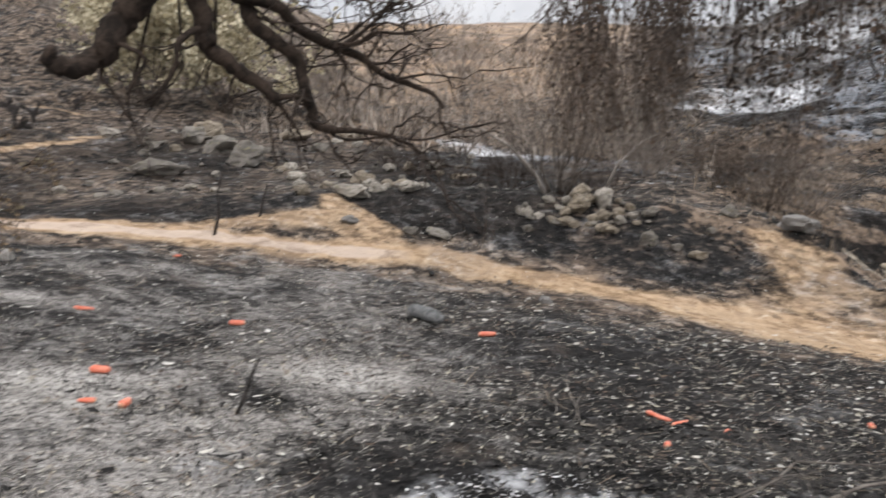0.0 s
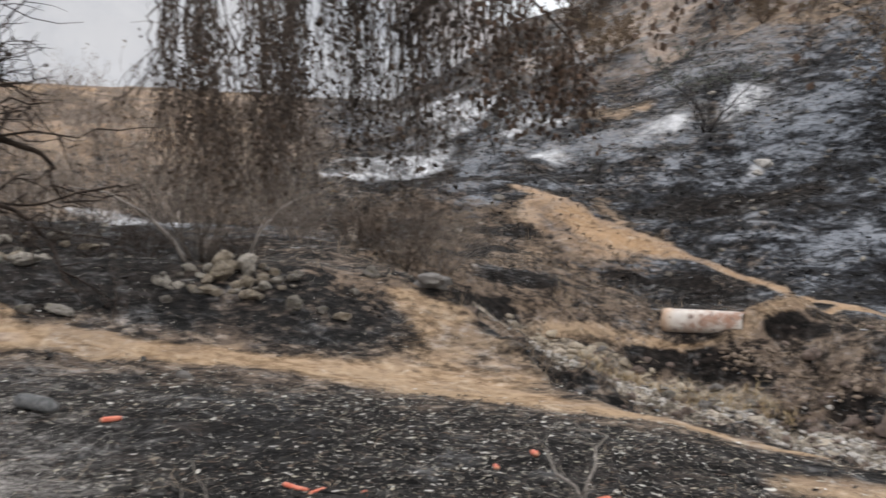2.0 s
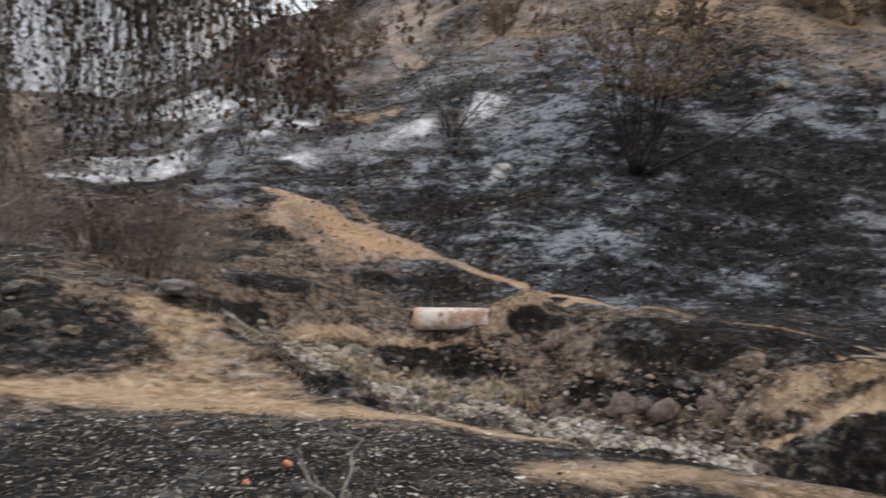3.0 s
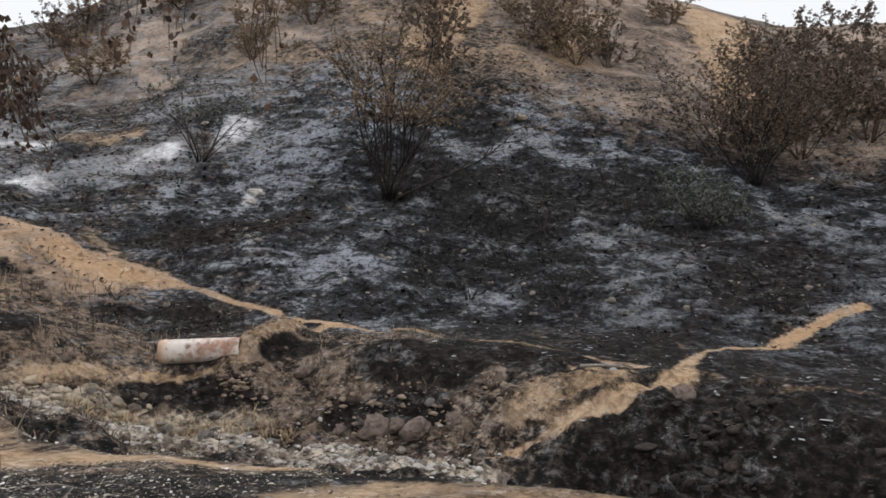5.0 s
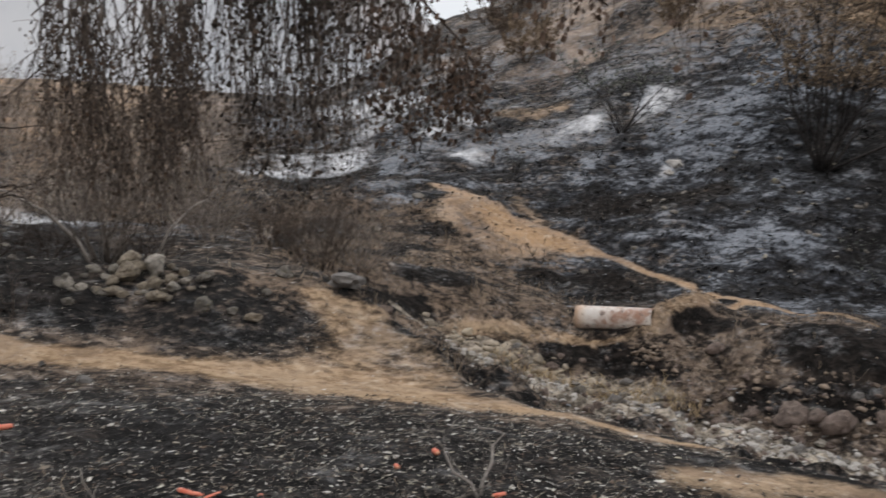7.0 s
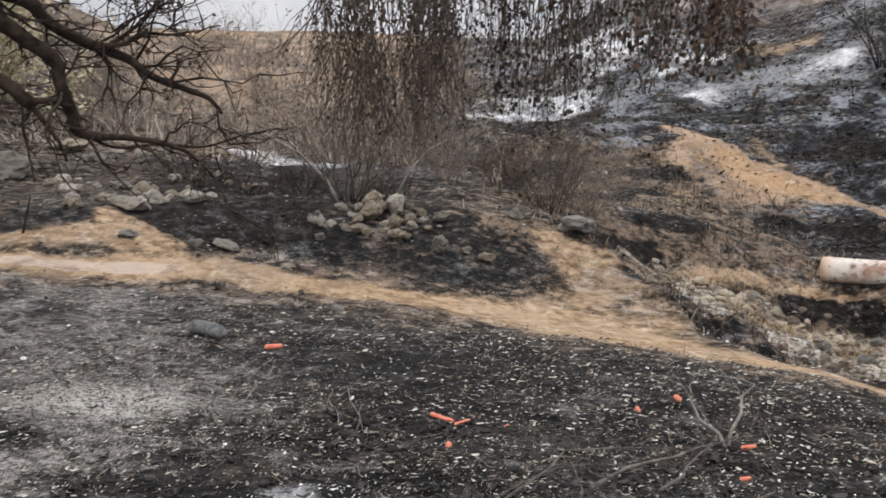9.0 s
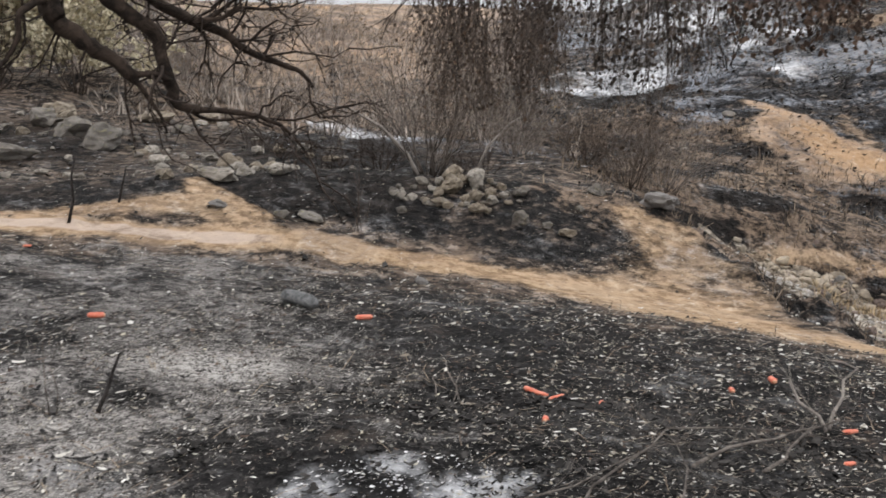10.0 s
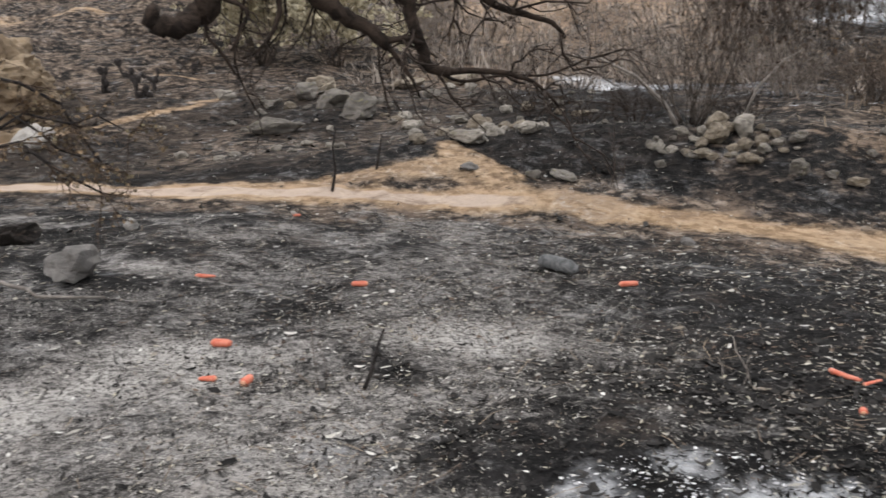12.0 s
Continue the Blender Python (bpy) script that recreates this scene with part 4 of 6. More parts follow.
rock(0.9, 7.2, 0.19, GREY_STONE, "dark clod at the trail edge", category="clod", name="clod", flat=0.6)
rock(-1.05, 9.35, 0.3, GREY_STONE, "dark flat stone in the bare patch", flat=0.35)

# the stream bed: pale cobbles, reddish boulders under the far bank
def along_stream(spread, line=STREAM, start=1.2):
    k = random.uniform(start, len(line) - 1.8)
    (ax, ay, aw), (bx, by, bw) = line[min(int(k), len(line) - 2)], line[min(int(k), len(line) - 2) + 1]
    u = k - int(k)
    return ax + u * (bx - ax) + random.gauss(0, spread * aw), ay + u * (by - ay) + random.gauss(0, spread * aw)


for n in range(80):
    x, y = along_stream(0.6)
    rock(x, y, random.uniform(0.12, 0.32), random.choice((COBBLE, COBBLE, PALE_STONE, GREY_STONE)), "rounded pale cobble in the dry stream bed", "cobbles of the dry stream", 0.42)
rubble("stream_gravel", [(*along_stream(0.85), 0.04 + 0.12 * random.random() ** 2) for _ in range(650)], COBBLE, "pale grey gravel and cobbles of a dry stream")
rubble("ledge_stones", [(*along_stream(0.7, FAR_SIDE, 0.0), 0.05 + 0.26 * random.random() ** 2) for _ in range(170)], CREAM_STONE, "cream and tan stones on the ledge over the stream")
for x, y, s in ((10.55, 8.05, 0.62), (10.78, 7.4, 0.72), (10.9, 9.85, 0.42), (10.3, 8.55, 0.36), (10.7, 7.75, 0.4), (11.05, 6.9, 0.36), (9.95, 8.85, 0.3), (12.3, 3.75, 0.46), (8.5, 11.1, 0.36), (5.4, 11.2, 0.4)):
    rock(x, y, s, RED_STONE, "reddish brown boulder under the gully bank", "boulders under the bank", 0.9, kind=1, name="boulder", category="boulder", lift=-0.02)


def along_bank(spread):
    a = random.uniform(33, 62)
    r = float(np.interp(a, [33, 48, 60, 78], [13.4, 13.3, 11.8, 10.6])) + random.gauss(0, spread)
    return r * math.sin(radians(a)), r * math.cos(radians(a))


for n in range(40):
    rock(*along_bank(0.6), random.uniform(0.12, 0.3), random.choice((RED_STONE, RED_STONE, GREY_STONE, STONE)), "sooty stone in the crumbling gully bank", "stones in the gully bank", 0.75)
rubble("bank_rubble", [(*along_bank(0.9), 0.04 + 0.14 * random.random() ** 2) for _ in range(520)], RED_STONE, "reddish sooty rubble of the gully bank")

def in_black_bank():
    k = random.randint(0, len(BLACK_BANK) - 2)
    (ax, ay, aw), (bx, by, bw) = BLACK_BANK[k], BLACK_BANK[k + 1]
    u = random.random()
    return ax + u * (bx - ax) + random.gauss(0, 0.45 * aw), ay + u * (by - ay) - abs(random.gauss(0, 0.5 * aw))


def in_brown_bank():
    k = random.randint(0, len(BROWN_BANK) - 2)
    (ax, ay, aw), (bx, by, bw) = BROWN_BANK[k], BROWN_BANK[k + 1]
    u = random.random()
    return ax + u * (bx - ax) + random.gauss(0, 0.6 * aw), ay + u * (by - ay) + random.gauss(0, 0.6 * aw)


rubble("bank_clods", [(*in_brown_bank(), 0.04 + 0.18 * random.random() ** 3) for _ in range(420)], TAN_CLOD, "crumbled tan clods of the gully bank")
rubble("bank_clods", [(*in_black_bank(), 0.05 + 0.3 * random.random() ** 3) for _ in range(260)], CLOD, "sooty brown clods of the black bank")
# stones on the burnt hill
rock(25.6, 13.4, 0.85, CREAM_STONE, "cream coloured stone on the burnt slope", flat=0.45)
rock(17.35, 17.5, 0.7, COBBLE, "whitish split stone on the burnt slope", flat=0.45)
rock(17.0, 17.35, 0.4, COBBLE, "broken piece of a whitish stone", flat=0.5)


def on_slope():
    a, r = radians(random.uniform(24, 82)), random.uniform(18.5, 42)
    return r * math.sin(a), r * math.cos(a)


def strewn(count, least, most):
    """Stones in loose swarms off the trails, mostly small."""
    xy = np.array([on_slope() for _ in range(count * 4)])
    x, y = xy[:, 0], xy[:, 1]
    pick = (covers(x, y)[0] < 0.2) & (value_noise(x / 3, y / 3, 9) > np.array([random.uniform(-0.6, 0.6) for _ in x]))
    return [(a, b, least + (most - least) * random.random() ** 3) for a, b in xy[pick][:count]]


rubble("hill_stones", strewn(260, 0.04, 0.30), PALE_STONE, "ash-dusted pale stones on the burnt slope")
rubble("hill_stones", strewn(420, 0.05, 0.36), STONE, "dark sooty stones on the burnt slope")


# ---------- litter ----------
def litter(name, count, r0, r1, a0, a1, size, material, label, seed, keep=None, curl=0.25, slim=0.45, lumps=False):
    """Bits strewn over the ground: curled flakes, or small lumps."""
    rng = np.random.default_rng(seed)
    x, y = sow(count, r0, r1, a0, a1, rng)
    if keep is not None:
        ok = keep(x, y) > rng.uniform(0, 1, count)
        x, y = x[ok], y[ok]
    n = len(x)
    z = ground_height(x, y)
    s = size * np.exp(rng.normal(0, 0.5, n).clip(-1.2, 1.0)) * np.clip(np.hypot(x, y) / 4.5, 0.6, 1.0)
    t = rng.uniform(0, 2 * np.pi, n)
    ca, sa = np.cos(t), np.sin(t)
    if lumps:
        corner = np.array([[1, 0, 0], [-0.5, 0.85, 0.1], [-0.5, -0.85, 0], [0.1, 0.05, 0.9]])[None] * rng.uniform(0.5, 1.2, (n, 4, 1))
        faces = np.array([[0, 1, 3], [1, 2, 3], [2, 0, 3]])
        lift = -0.1 * s
    else:
        up = curl * rng.uniform(-0.3, 1.0, (n, 1))
        w = slim * rng.uniform(0.35, 1.25, (n, 1))
        o, one = np.zeros((n, 1)), np.ones((n, 1))
        tilt = rng.normal(0, 0.25, (n, 1))
        corner = np.stack([np.concatenate(c, 1) for c in (
            (-one, -w * 0.6, up), (o, -w, o), (one, -w * 0.3, up * 0.8), (one, w * 0.3, up * 0.8 + tilt * w), (o, w, tilt * w), (-one, w * 0.6, up + tilt * w))], 1) * 0.5
        faces = np.array([[0, 1, 4, 5], [1, 2, 3, 4]])
        lift = 0.12 * s + 0.004
    k = corner.shape[1]
    vx = x[:, None] + s[:, None] * (corner[..., 0] * ca[:, None] - corner[..., 1] * sa[:, None])
    vy = y[:, None] + s[:, None] * (corner[..., 0] * sa[:, None] + corner[..., 1] * ca[:, None])
    vz = z[:, None] + lift[:, None] + s[:, None] * corner[..., 2]
    quads = (np.arange(n)[:, None, None] * k + faces[None]).reshape(-1, faces.shape[1])
    me = quads_mesh(name, np.stack([vx, vy, vz], -1).reshape(-1, 3), quads, material)
    return tagged(new(name, me), label, "litter", kind="stuff")


def on_char(x, y):
    dirt, ash, straw, white, gravel = covers(x, y)[:5]
    return np.clip(1 - 1.2 * dirt, 0.05, 1) * (1 - 0.25 * ash) * (0.3 + 0.6 * ramp(rough(x, y, 0.9, 2, 91), -0.5, 0.5)) * (1 - 0.9 * ramp(np.degrees(np.arctan2(x, y)), 48, 60))


def on_near_char(x, y):
    return on_char(x, y) * (1 - 0.6 * ramp(np.hypot(x, y), 8.4, 9.6))


def off_ash(x, y):
    return on_char(x, y) * (1 - 0.8 * ramp(covers(x, y)[1], 0.25, 0.6))


def on_ash(x, y):
    return np.clip(2.0 * covers(x, y)[1] - 0.1, 0, 1)


def on_white(x, y):
    return np.maximum(band(x, y, NEAR_WHITE[0], 1.2), band(x, y, NEAR_WHITE[1], 1.2))


def on_hill(x, y):
    dirt, ash, straw, white, gravel = covers(x, y)[:5]
    return np.clip(1 - dirt - white, 0, 1)


litter("leaf_litter", 30000, 1.6, 6.2, -48, 80, 0.0145, FLECK, "pale curled dead leaves strewn over black char", 1, on_char)
litter("leaf_litter", 36000, 6.2, 12.5, -45, 62, 0.019, FLECK, "pale curled dead leaves strewn over black char", 2, on_near_char)
litter("charred_litter", 30000, 1.6, 7.5, -48, 80, 0.026, SOOT, "black charred flakes of burnt leaves", 3, off_ash, curl=0.5)
litter("white_ash", 3600, 2.2, 3.4, -12, 24, 0.012, WHITE_FLAKE, "white flaky ash crust", 8, on_white, slim=0.8)
litter("leaf_litter", 15000, 1.5, 3.9, -30, 60, 0.016, FLECK, "pale curled dead leaves strewn over black char", 16, on_char, curl=0.5, slim=0.34)
litter("charred_litter", 22000, 1.5, 4.2, -30, 70, 0.034, SOOT, "black charred flakes of burnt leaves", 17, off_ash, curl=0.7)
litter("brown_litter", 24000, 1.6, 8.0, -30, 80, 0.017, BROWN_BIT, "brown crumbled dead leaves over char", 10, on_char, curl=0.4)
litter("leaf_litter", 6000, 1.6, 6.5, -48, 80, 0.022, FLECK, "pale curled dead leaves strewn over black char", 9, on_char)
litter("ash_crumbs", 56000, 1.6, 5.6, -48, 20, 0.0048, CRUMB, "fine crumbs of ash and charcoal on the ground", 7, on_ash, lumps=True)
litter("charred_litter", 26000, 7.5, 18, -45, 85, 0.045, SOOT, "black charred flakes of burnt leaves", 4, on_char, curl=0.6)
litter("charred_litter", 30000, 17, 34, 8, 85, 0.075, SOOT, "black charred stubs and flakes on the hill", 5, on_hill, curl=0.8)
litter("ash_flakes", 20000, 12, 34, -30, 85, 0.06, ASH_FLAKE, "blue-grey flakes of ash on the slope", 6, on_hill)


def stalks(name, count, r0, r1, a0, a1, long, thick, material, label, seed, keep=None, flat=True):
    """Straws and twigs lying about or standing in tufts."""
    rng = np.random.default_rng(seed)
    x, y = sow(count, r0, r1, a0, a1, rng)
    if keep is not None:
        ok = keep(x, y) > rng.uniform(0, 1, count)
        x, y = x[ok], y[ok]
    n = len(x)
    z = ground_height(x, y)
    l = long * np.exp(rng.normal(0, 0.4, n))
    t = rng.uniform(0, 2 * np.pi, n)
    if flat:
        dx, dy, dz = l * np.cos(t), l * np.sin(t), l * np.abs(rng.normal(0, 0.12, n))
    else:
        lean = np.abs(rng.normal(0, 0.9, n))
        dx, dy, dz = l * lean * np.cos(t), l * lean * np.sin(t), l * np.clip(1 - 0.3 * lean, 0.2, 1)
    px, py = -np.sin(t) * thick, np.cos(t) * thick
    p0 = np.stack([x, y, z + (0.006 if flat else -0.01)], -1)
    p1 = p0 + np.stack([dx * 0.55, dy * 0.55, dz * 0.62], -1) + rng.normal(0, 0.05, (n, 3)) * l[:, None]
    p2 = p0 + np.stack([dx, dy, dz * (1.0 if flat else 0.85)], -1)
    side, rise = np.stack([px, py, 0 * px], -1), np.array([0, 0, thick])
    verts = np.stack([p0 - side, p0 + side, p1 + side * 0.8 + rise, p1 - side * 0.8 + rise, p2 - side * 0.35, p2 + side * 0.35], 1)
    faces = np.array([[0, 1, 2, 3], [3, 2, 5, 4]])
    quads = (np.arange(n)[:, None, None] * 6 + faces[None]).reshape(-1, 4)
    return tagged(new(name, quads_mesh(name, verts.reshape(-1, 3), quads, material)), label, "dry grass", kind="stuff")


def on_straw(x, y):
    dirt, ash, straw, white, gravel = covers(x, y)[:5]
    return np.clip(1.6 * straw * (1 - 1.2 * dirt), 0, 1) * ramp(rough(x, y, 0.8, 3, 95), -0.7, 0.6)


stalks("fallen_straw", 3500, 1.6, 9.5, -48, 75, 0.12, 0.0022, STRAW, "dry straws and twig bits lying on char", 11, on_char)
stalks("dry_grass", 30000, 10.5, 23, 10, 60, 0.15, 0.007, STRAW, "dry grey-brown grass tufts on the spur", 12, on_straw, flat=False)
stalks("dry_grass", 16000, 15, 40, -14, 18, 0.42, 0.014, FIELD_STRAW, "dry brown grass below the far brush", 13, on_straw, flat=False)
stalks("dry_grass", 5000, 5.5, 10.5, -45, 62, 0.07, 0.003, STRAW, "short dry grass along the trail edges", 14, on_straw, flat=False)


def on_yellow(x, y):
    return band(x, y, YELLOW_GRASS, 1.0)


stalks("dry_grass", 9000, 11, 16, 30, 50, 0.16, 0.006, YELLOW_STRAW, "yellow dry grass tufts beside the stream bed", 15, on_yellow, flat=False)


# ---------- shrubs ----------
def shrub(name, x, y, tall, wide, stems, twigs, wood_mat, leaf_mat, leaves, leaf_size, label, category="bush", group="", seed=1, wander=0.12, thick=0.02, arch=0.0, leaf_low=0.3, split=False):
    """Many stems from one foot, each with sprays of twigs and a crown of small leaves."""
    rng = random.Random(seed)
    root = thing(name, x, y, height(x, y) - 0.03, label, category, group)
    stem_wood, twig_wood, crown, tips = Wood(), Wood(), Leaves(), []
    for k in range(stems):
        a = 2 * math.pi * (k + rng.random()) / stems
        lean = rng.uniform(0.1, 1.0) * wide / tall * 0.9
        way = (lean * math.cos(a), lean * math.sin(a), 1)
        foot = (0.05 * stems**0.5 * math.cos(a) * rng.random(), 0.05 * stems**0.5 * math.sin(a) * rng.random(), 0)
        long = tall * rng.uniform(0.65, 1.05)
        line = bent(foot, way, long, 7, rng, wander, (0.25 * math.cos(a) * arch, 0.25 * math.sin(a) * arch, -arch))
        stem_wood.stick(line, thick * rng.uniform(0.6, 1.2), thick * 0.25, 5)
        if split:
            piece("stem", stem_wood.mesh("stem", wood_mat), root)
            stem_wood = Wood()
        tips.append(line)
        sprays(twig_wood, line, thick * 0.35, rng, 2, twigs, tall * 0.34, (0, 0, 0.25), tips, 0.2, 3, 0.6)
    if not split:
        piece("brushwood", stem_wood.mesh("brushwood", wood_mat), root, kind="stuff")
    twiggery = piece("twiggery", twig_wood.mesh("twiggery", wood_mat), root, kind="stuff")
    if leaves:
        for _ in range(leaves):
            line = rng.choice(tips)
            p = line[rng.randint(len(line) // 3, len(line) - 1)]
            if p.z < leaf_low * tall:
                continue
            p = p + Vector((rng.gauss(0, 0.05), rng.gauss(0, 0.05), rng.gauss(0, 0.05))) * min(tall, 1.6) * 0.3
            crown.leaf(p, (rng.gauss(0, 1), rng.gauss(0, 1), rng.gauss(-0.4, 0.8)), leaf_size * rng.uniform(0.6, 1.3), rng)
        piece("crown", crown.mesh("crown", leaf_mat), twiggery, kind="stuff")
    return root


# the tall bush behind the stone heap, and its bent pale branch
shrub("scorched_bush", 1.5, 10.75, 1.75, 1.5, 24, 7, BUSH_TWIG, DARK_LEAF, 500, 0.022, "scorched bush, a fan of thin bare grey-brown stems", seed=3, thick=0.010, wander=0.17, split=True, leaf_low=0.3)
w = Wood()
w.stick([(1.36, 10.6, 0.35), (1.16, 10.66, 0.75), (0.84, 10.7, 1.08), (0.42, 10.74, 1.32), (0.0, 10.76, 1.38)], 0.028, 0.010, 6)
w.stick([(2.0, 10.6, 0.4), (2.2, 10.6, 0.85), (2.5, 10.62, 1.15), (2.75, 10.6, 1.28)], 0.02, 0.008, 5)
tagged(new("bent_branch", w.mesh("bent_branch", DEAD_WOOD)), "bare grey branches bent out of the bush", "branch")

# low grey brush at the head of the gully
for n, (x, y, s) in enumerate(((4.8, 12.3, 1.25), (5.7, 13.0, 1.2), (4.3, 12.9, 0.8), (3.3, 13.4, 0.7))):
    shrub("dry_brush", x, y, s, s * 1.25, 30, 9, (TWIG, PALE_TWIG, TWIG, PALE_TWIG)[n], HILL_LEAF, 1300, 0.024, "low clump of grey-brown brush with shrivelled leaves", group="brush at the gully head", seed=20 + n, thick=0.008, wander=0.14)

for n, (x, y, s) in enumerate(((0.3, 11.9, 0.55), (-0.4, 12.7, 0.5), (0.9, 11.7, 0.6), (2.3, 11.5, 0.55), (1.1, 12.6, 0.6), (1.9, 11.1, 0.45), (-0.9, 14.0, 0.6))):
    shrub("charred_brush", x, y, s, s * 1.7, 18, 7, LIMB_TWIG, DARK_LEAF, 260, 0.022, "low dark tangle of scorched twigs", group="scorched brush behind the heap", seed=120 + n, thick=0.007, wander=0.2)

# thickets behind the stones, and brush across the far slope
base = [
    shrub("thicket", -1.0, 19.5, 1.9, 2.0, 15, 4, PALE_TWIG, BROWN_LEAF, 60, 0.04, "leafless pale grey-brown thicket", group="thickets behind the stones", seed=31, thick=0.012),
    shrub("thicket", 1.6, 16.8, 1.7, 1.6, 14, 4, PALE_TWIG, BROWN_LEAF, 60, 0.04, "leafless pale grey-brown thicket", group="thickets behind the stones", seed=32, thick=0.010),
    shrub("thicket", -3.5, 24.0, 2.2, 2.4, 15, 4, PALE_TWIG, OCHRE_LEAF, 160, 0.06, "pale brown thicket with withered ochre leaves", group="thickets behind the stones", seed=33, thick=0.014),
]
rng = random.Random(40)
for n in range(20):
    a, r = radians(rng.uniform(-11, 15)), rng.uniform(16, 30)
    x, y = r * math.sin(a), r * math.cos(a)
    s = rng.uniform(0.6, 1.1)
    copy_thing(base[n % 3], pose(x, y, height(x, y) - 0.05, 0, 0, rng.uniform(0, 360)) @ Matrix.Diagonal((s * 1.15, s * 1.15, s, 1)))
for n in range(52):
    a, r = radians(rng.uniform(-30, 19)), rng.uniform(32, 56)
    x, y = r * math.sin(a), r * math.cos(a)
    s = rng.uniform(0.7, 1.3)
    copy_thing(base[n % 3], pose(x, y, height(x, y) - 0.05, 0, 0, rng.uniform(0, 360)) @ Matrix.Diagonal((s * 1.3, s * 1.3, s * 0.7, 1)))
shrub("olive_bush", -5.3, 20.4, 2.7, 2.6, 16, 9, TWIG, OLIVE_LEAF, 9000, 0.10, "dusty yellow-olive bush the fire spared", seed=53, thick=0.015, leaf_low=0.05)
shrub("olive_bush", -7.2, 20.6, 3.0, 2.9, 16, 9, TWIG, OLIVE_LEAF, 9000, 0.10, "dusty yellow-olive bush the fire spared", seed=51, thick=0.02, leaf_low=0.08)
shrub("olive_bush", -9.4, 25.5, 3.4, 3.0, 14, 9, TWIG, OLIVE_LEAF, 5200, 0.12, "dusty yellow-olive bush the fire spared", seed=52, thick=0.02, leaf_low=0.08)

# burnt bushes of the hill
shrub("burnt_bush", 19.2, 14.1, 4.3, 4.8, 13, 9, CHAR_TWIG, CROWN_LEAF, 20000, 0.055, "burnt bush with black stems and a singed ochre crown", seed=61, thick=0.05, leaf_low=0.5, split=True)
shrub("burnt_bush", 17.8, 20.4, 2.7, 3.2, 8, 6, CHAR_TWIG, SAGE_LEAF, 1800, 0.07, "smaller burnt bush with ashy grey-green crown", seed=62, thick=0.03, leaf_low=0.55, split=True)
shrub("burnt_bush", 26.9, 6.0, 3.9, 4.4, 20, 9, CHAR_TWIG, HILL_LEAF, 12000, 0.07, "wide dark brown burnt bush on the slope", seed=63, thick=0.03, leaf_low=0.12)
shrub("burnt_bush", 22.9, 6.4, 1.5, 1.8, 14, 7, CHAR_TWIG, SAGE_LEAF, 2400, 0.07, "low charred bush among ash", seed=64, thick=0.02, leaf_low=0.1)
burnt = [
    shrub("burnt_bush", 27.0, 17.5, 2.6, 3.0, 12, 5, BROWN_TWIG, HILL_LEAF, 3300, 0.10, "charred bush with few brown leaves", group="burnt bushes on the hill", seed=65, thick=0.022, leaf_low=0.2),
    shrub("burnt_bush", 31.5, 14.0, 2.4, 3.0, 12, 5, BROWN_TWIG, CROWN_LEAF, 3300, 0.10, "singed bush with withered tan-brown leaves", group="burnt bushes on the hill", seed=66, thick=0.022, leaf_low=0.15),
    shrub("burnt_bush", 12.4, 24.0, 1.4, 0.8, 7, 5, CHAR_TWIG, SAGE_LEAF, 120, 0.07, "small charred sapling on the slope", group="burnt bushes on the hill", seed=67, thick=0.02, leaf_low=0.5),
]
for kind, x, y, s in (
    (0, 29.5, 19.5, 0.9), (1, 33.5, 16.8, 1.1), (1, 24.0, 24.5, 0.9), (1, 28.0, 25.0, 1.1), (0, 36.5, 6.0, 1.2), (0, 30.0, 5.2, 1.2),
    (0, 39.5, 5.0, 1.2), (1, 43.0, 17.0, 1.2), (0, 32.0, 3.4, 1.3), (2, 15.4, 10.2, 0.5), (2, 20.2, 9.8, 0.7), (2, 23.2, 9.2, 0.9), (2, 13.6, 25.6, 1.1), (2, 17.5, 8.0, 0.6),
    (0, 31.8, 15.7, 0.75), (0, 33.0, 13.3, 0.8), (0, 37.6, 8.0, 0.9), (0, 29.5, 6.9, 0.7), (0, 35.2, 4.6, 1.0), (0, 33.4, 6.2, 0.8), (1, 39.4, 9.1, 0.8),
):
    copy_thing(burnt[kind], pose(x, y, height(x, y) - 0.05, 0, 0, 97 * x) @ Matrix.Diagonal((s, s, s, 1)))
for n in range(30):
    a, r = radians(rng.uniform(30, 72)), rng.uniform(32, 56)
    x, y = r * math.sin(a), r * math.cos(a)
    s = rng.uniform(0.35, 0.8)
    copy_thing(burnt[n % 2], pose(x, y, height(x, y) - 0.05, 0, 0, rng.uniform(0, 360)) @ Matrix.Diagonal((s * 1.2, s * 1.2, s, 1)))
for n in range(36):
    a, r = radians(rng.uniform(30, 80)), rng.uniform(18.5, 31)
    x, y = r * math.sin(a), r * math.cos(a)
    s = rng.uniform(0.2, 0.45)
    copy_thing(burnt[2], pose(x, y, height(x, y) - 0.03, 0, 0, rng.uniform(0, 360)) @ Matrix.Diagonal((s * 1.6, s * 1.6, s, 1)))


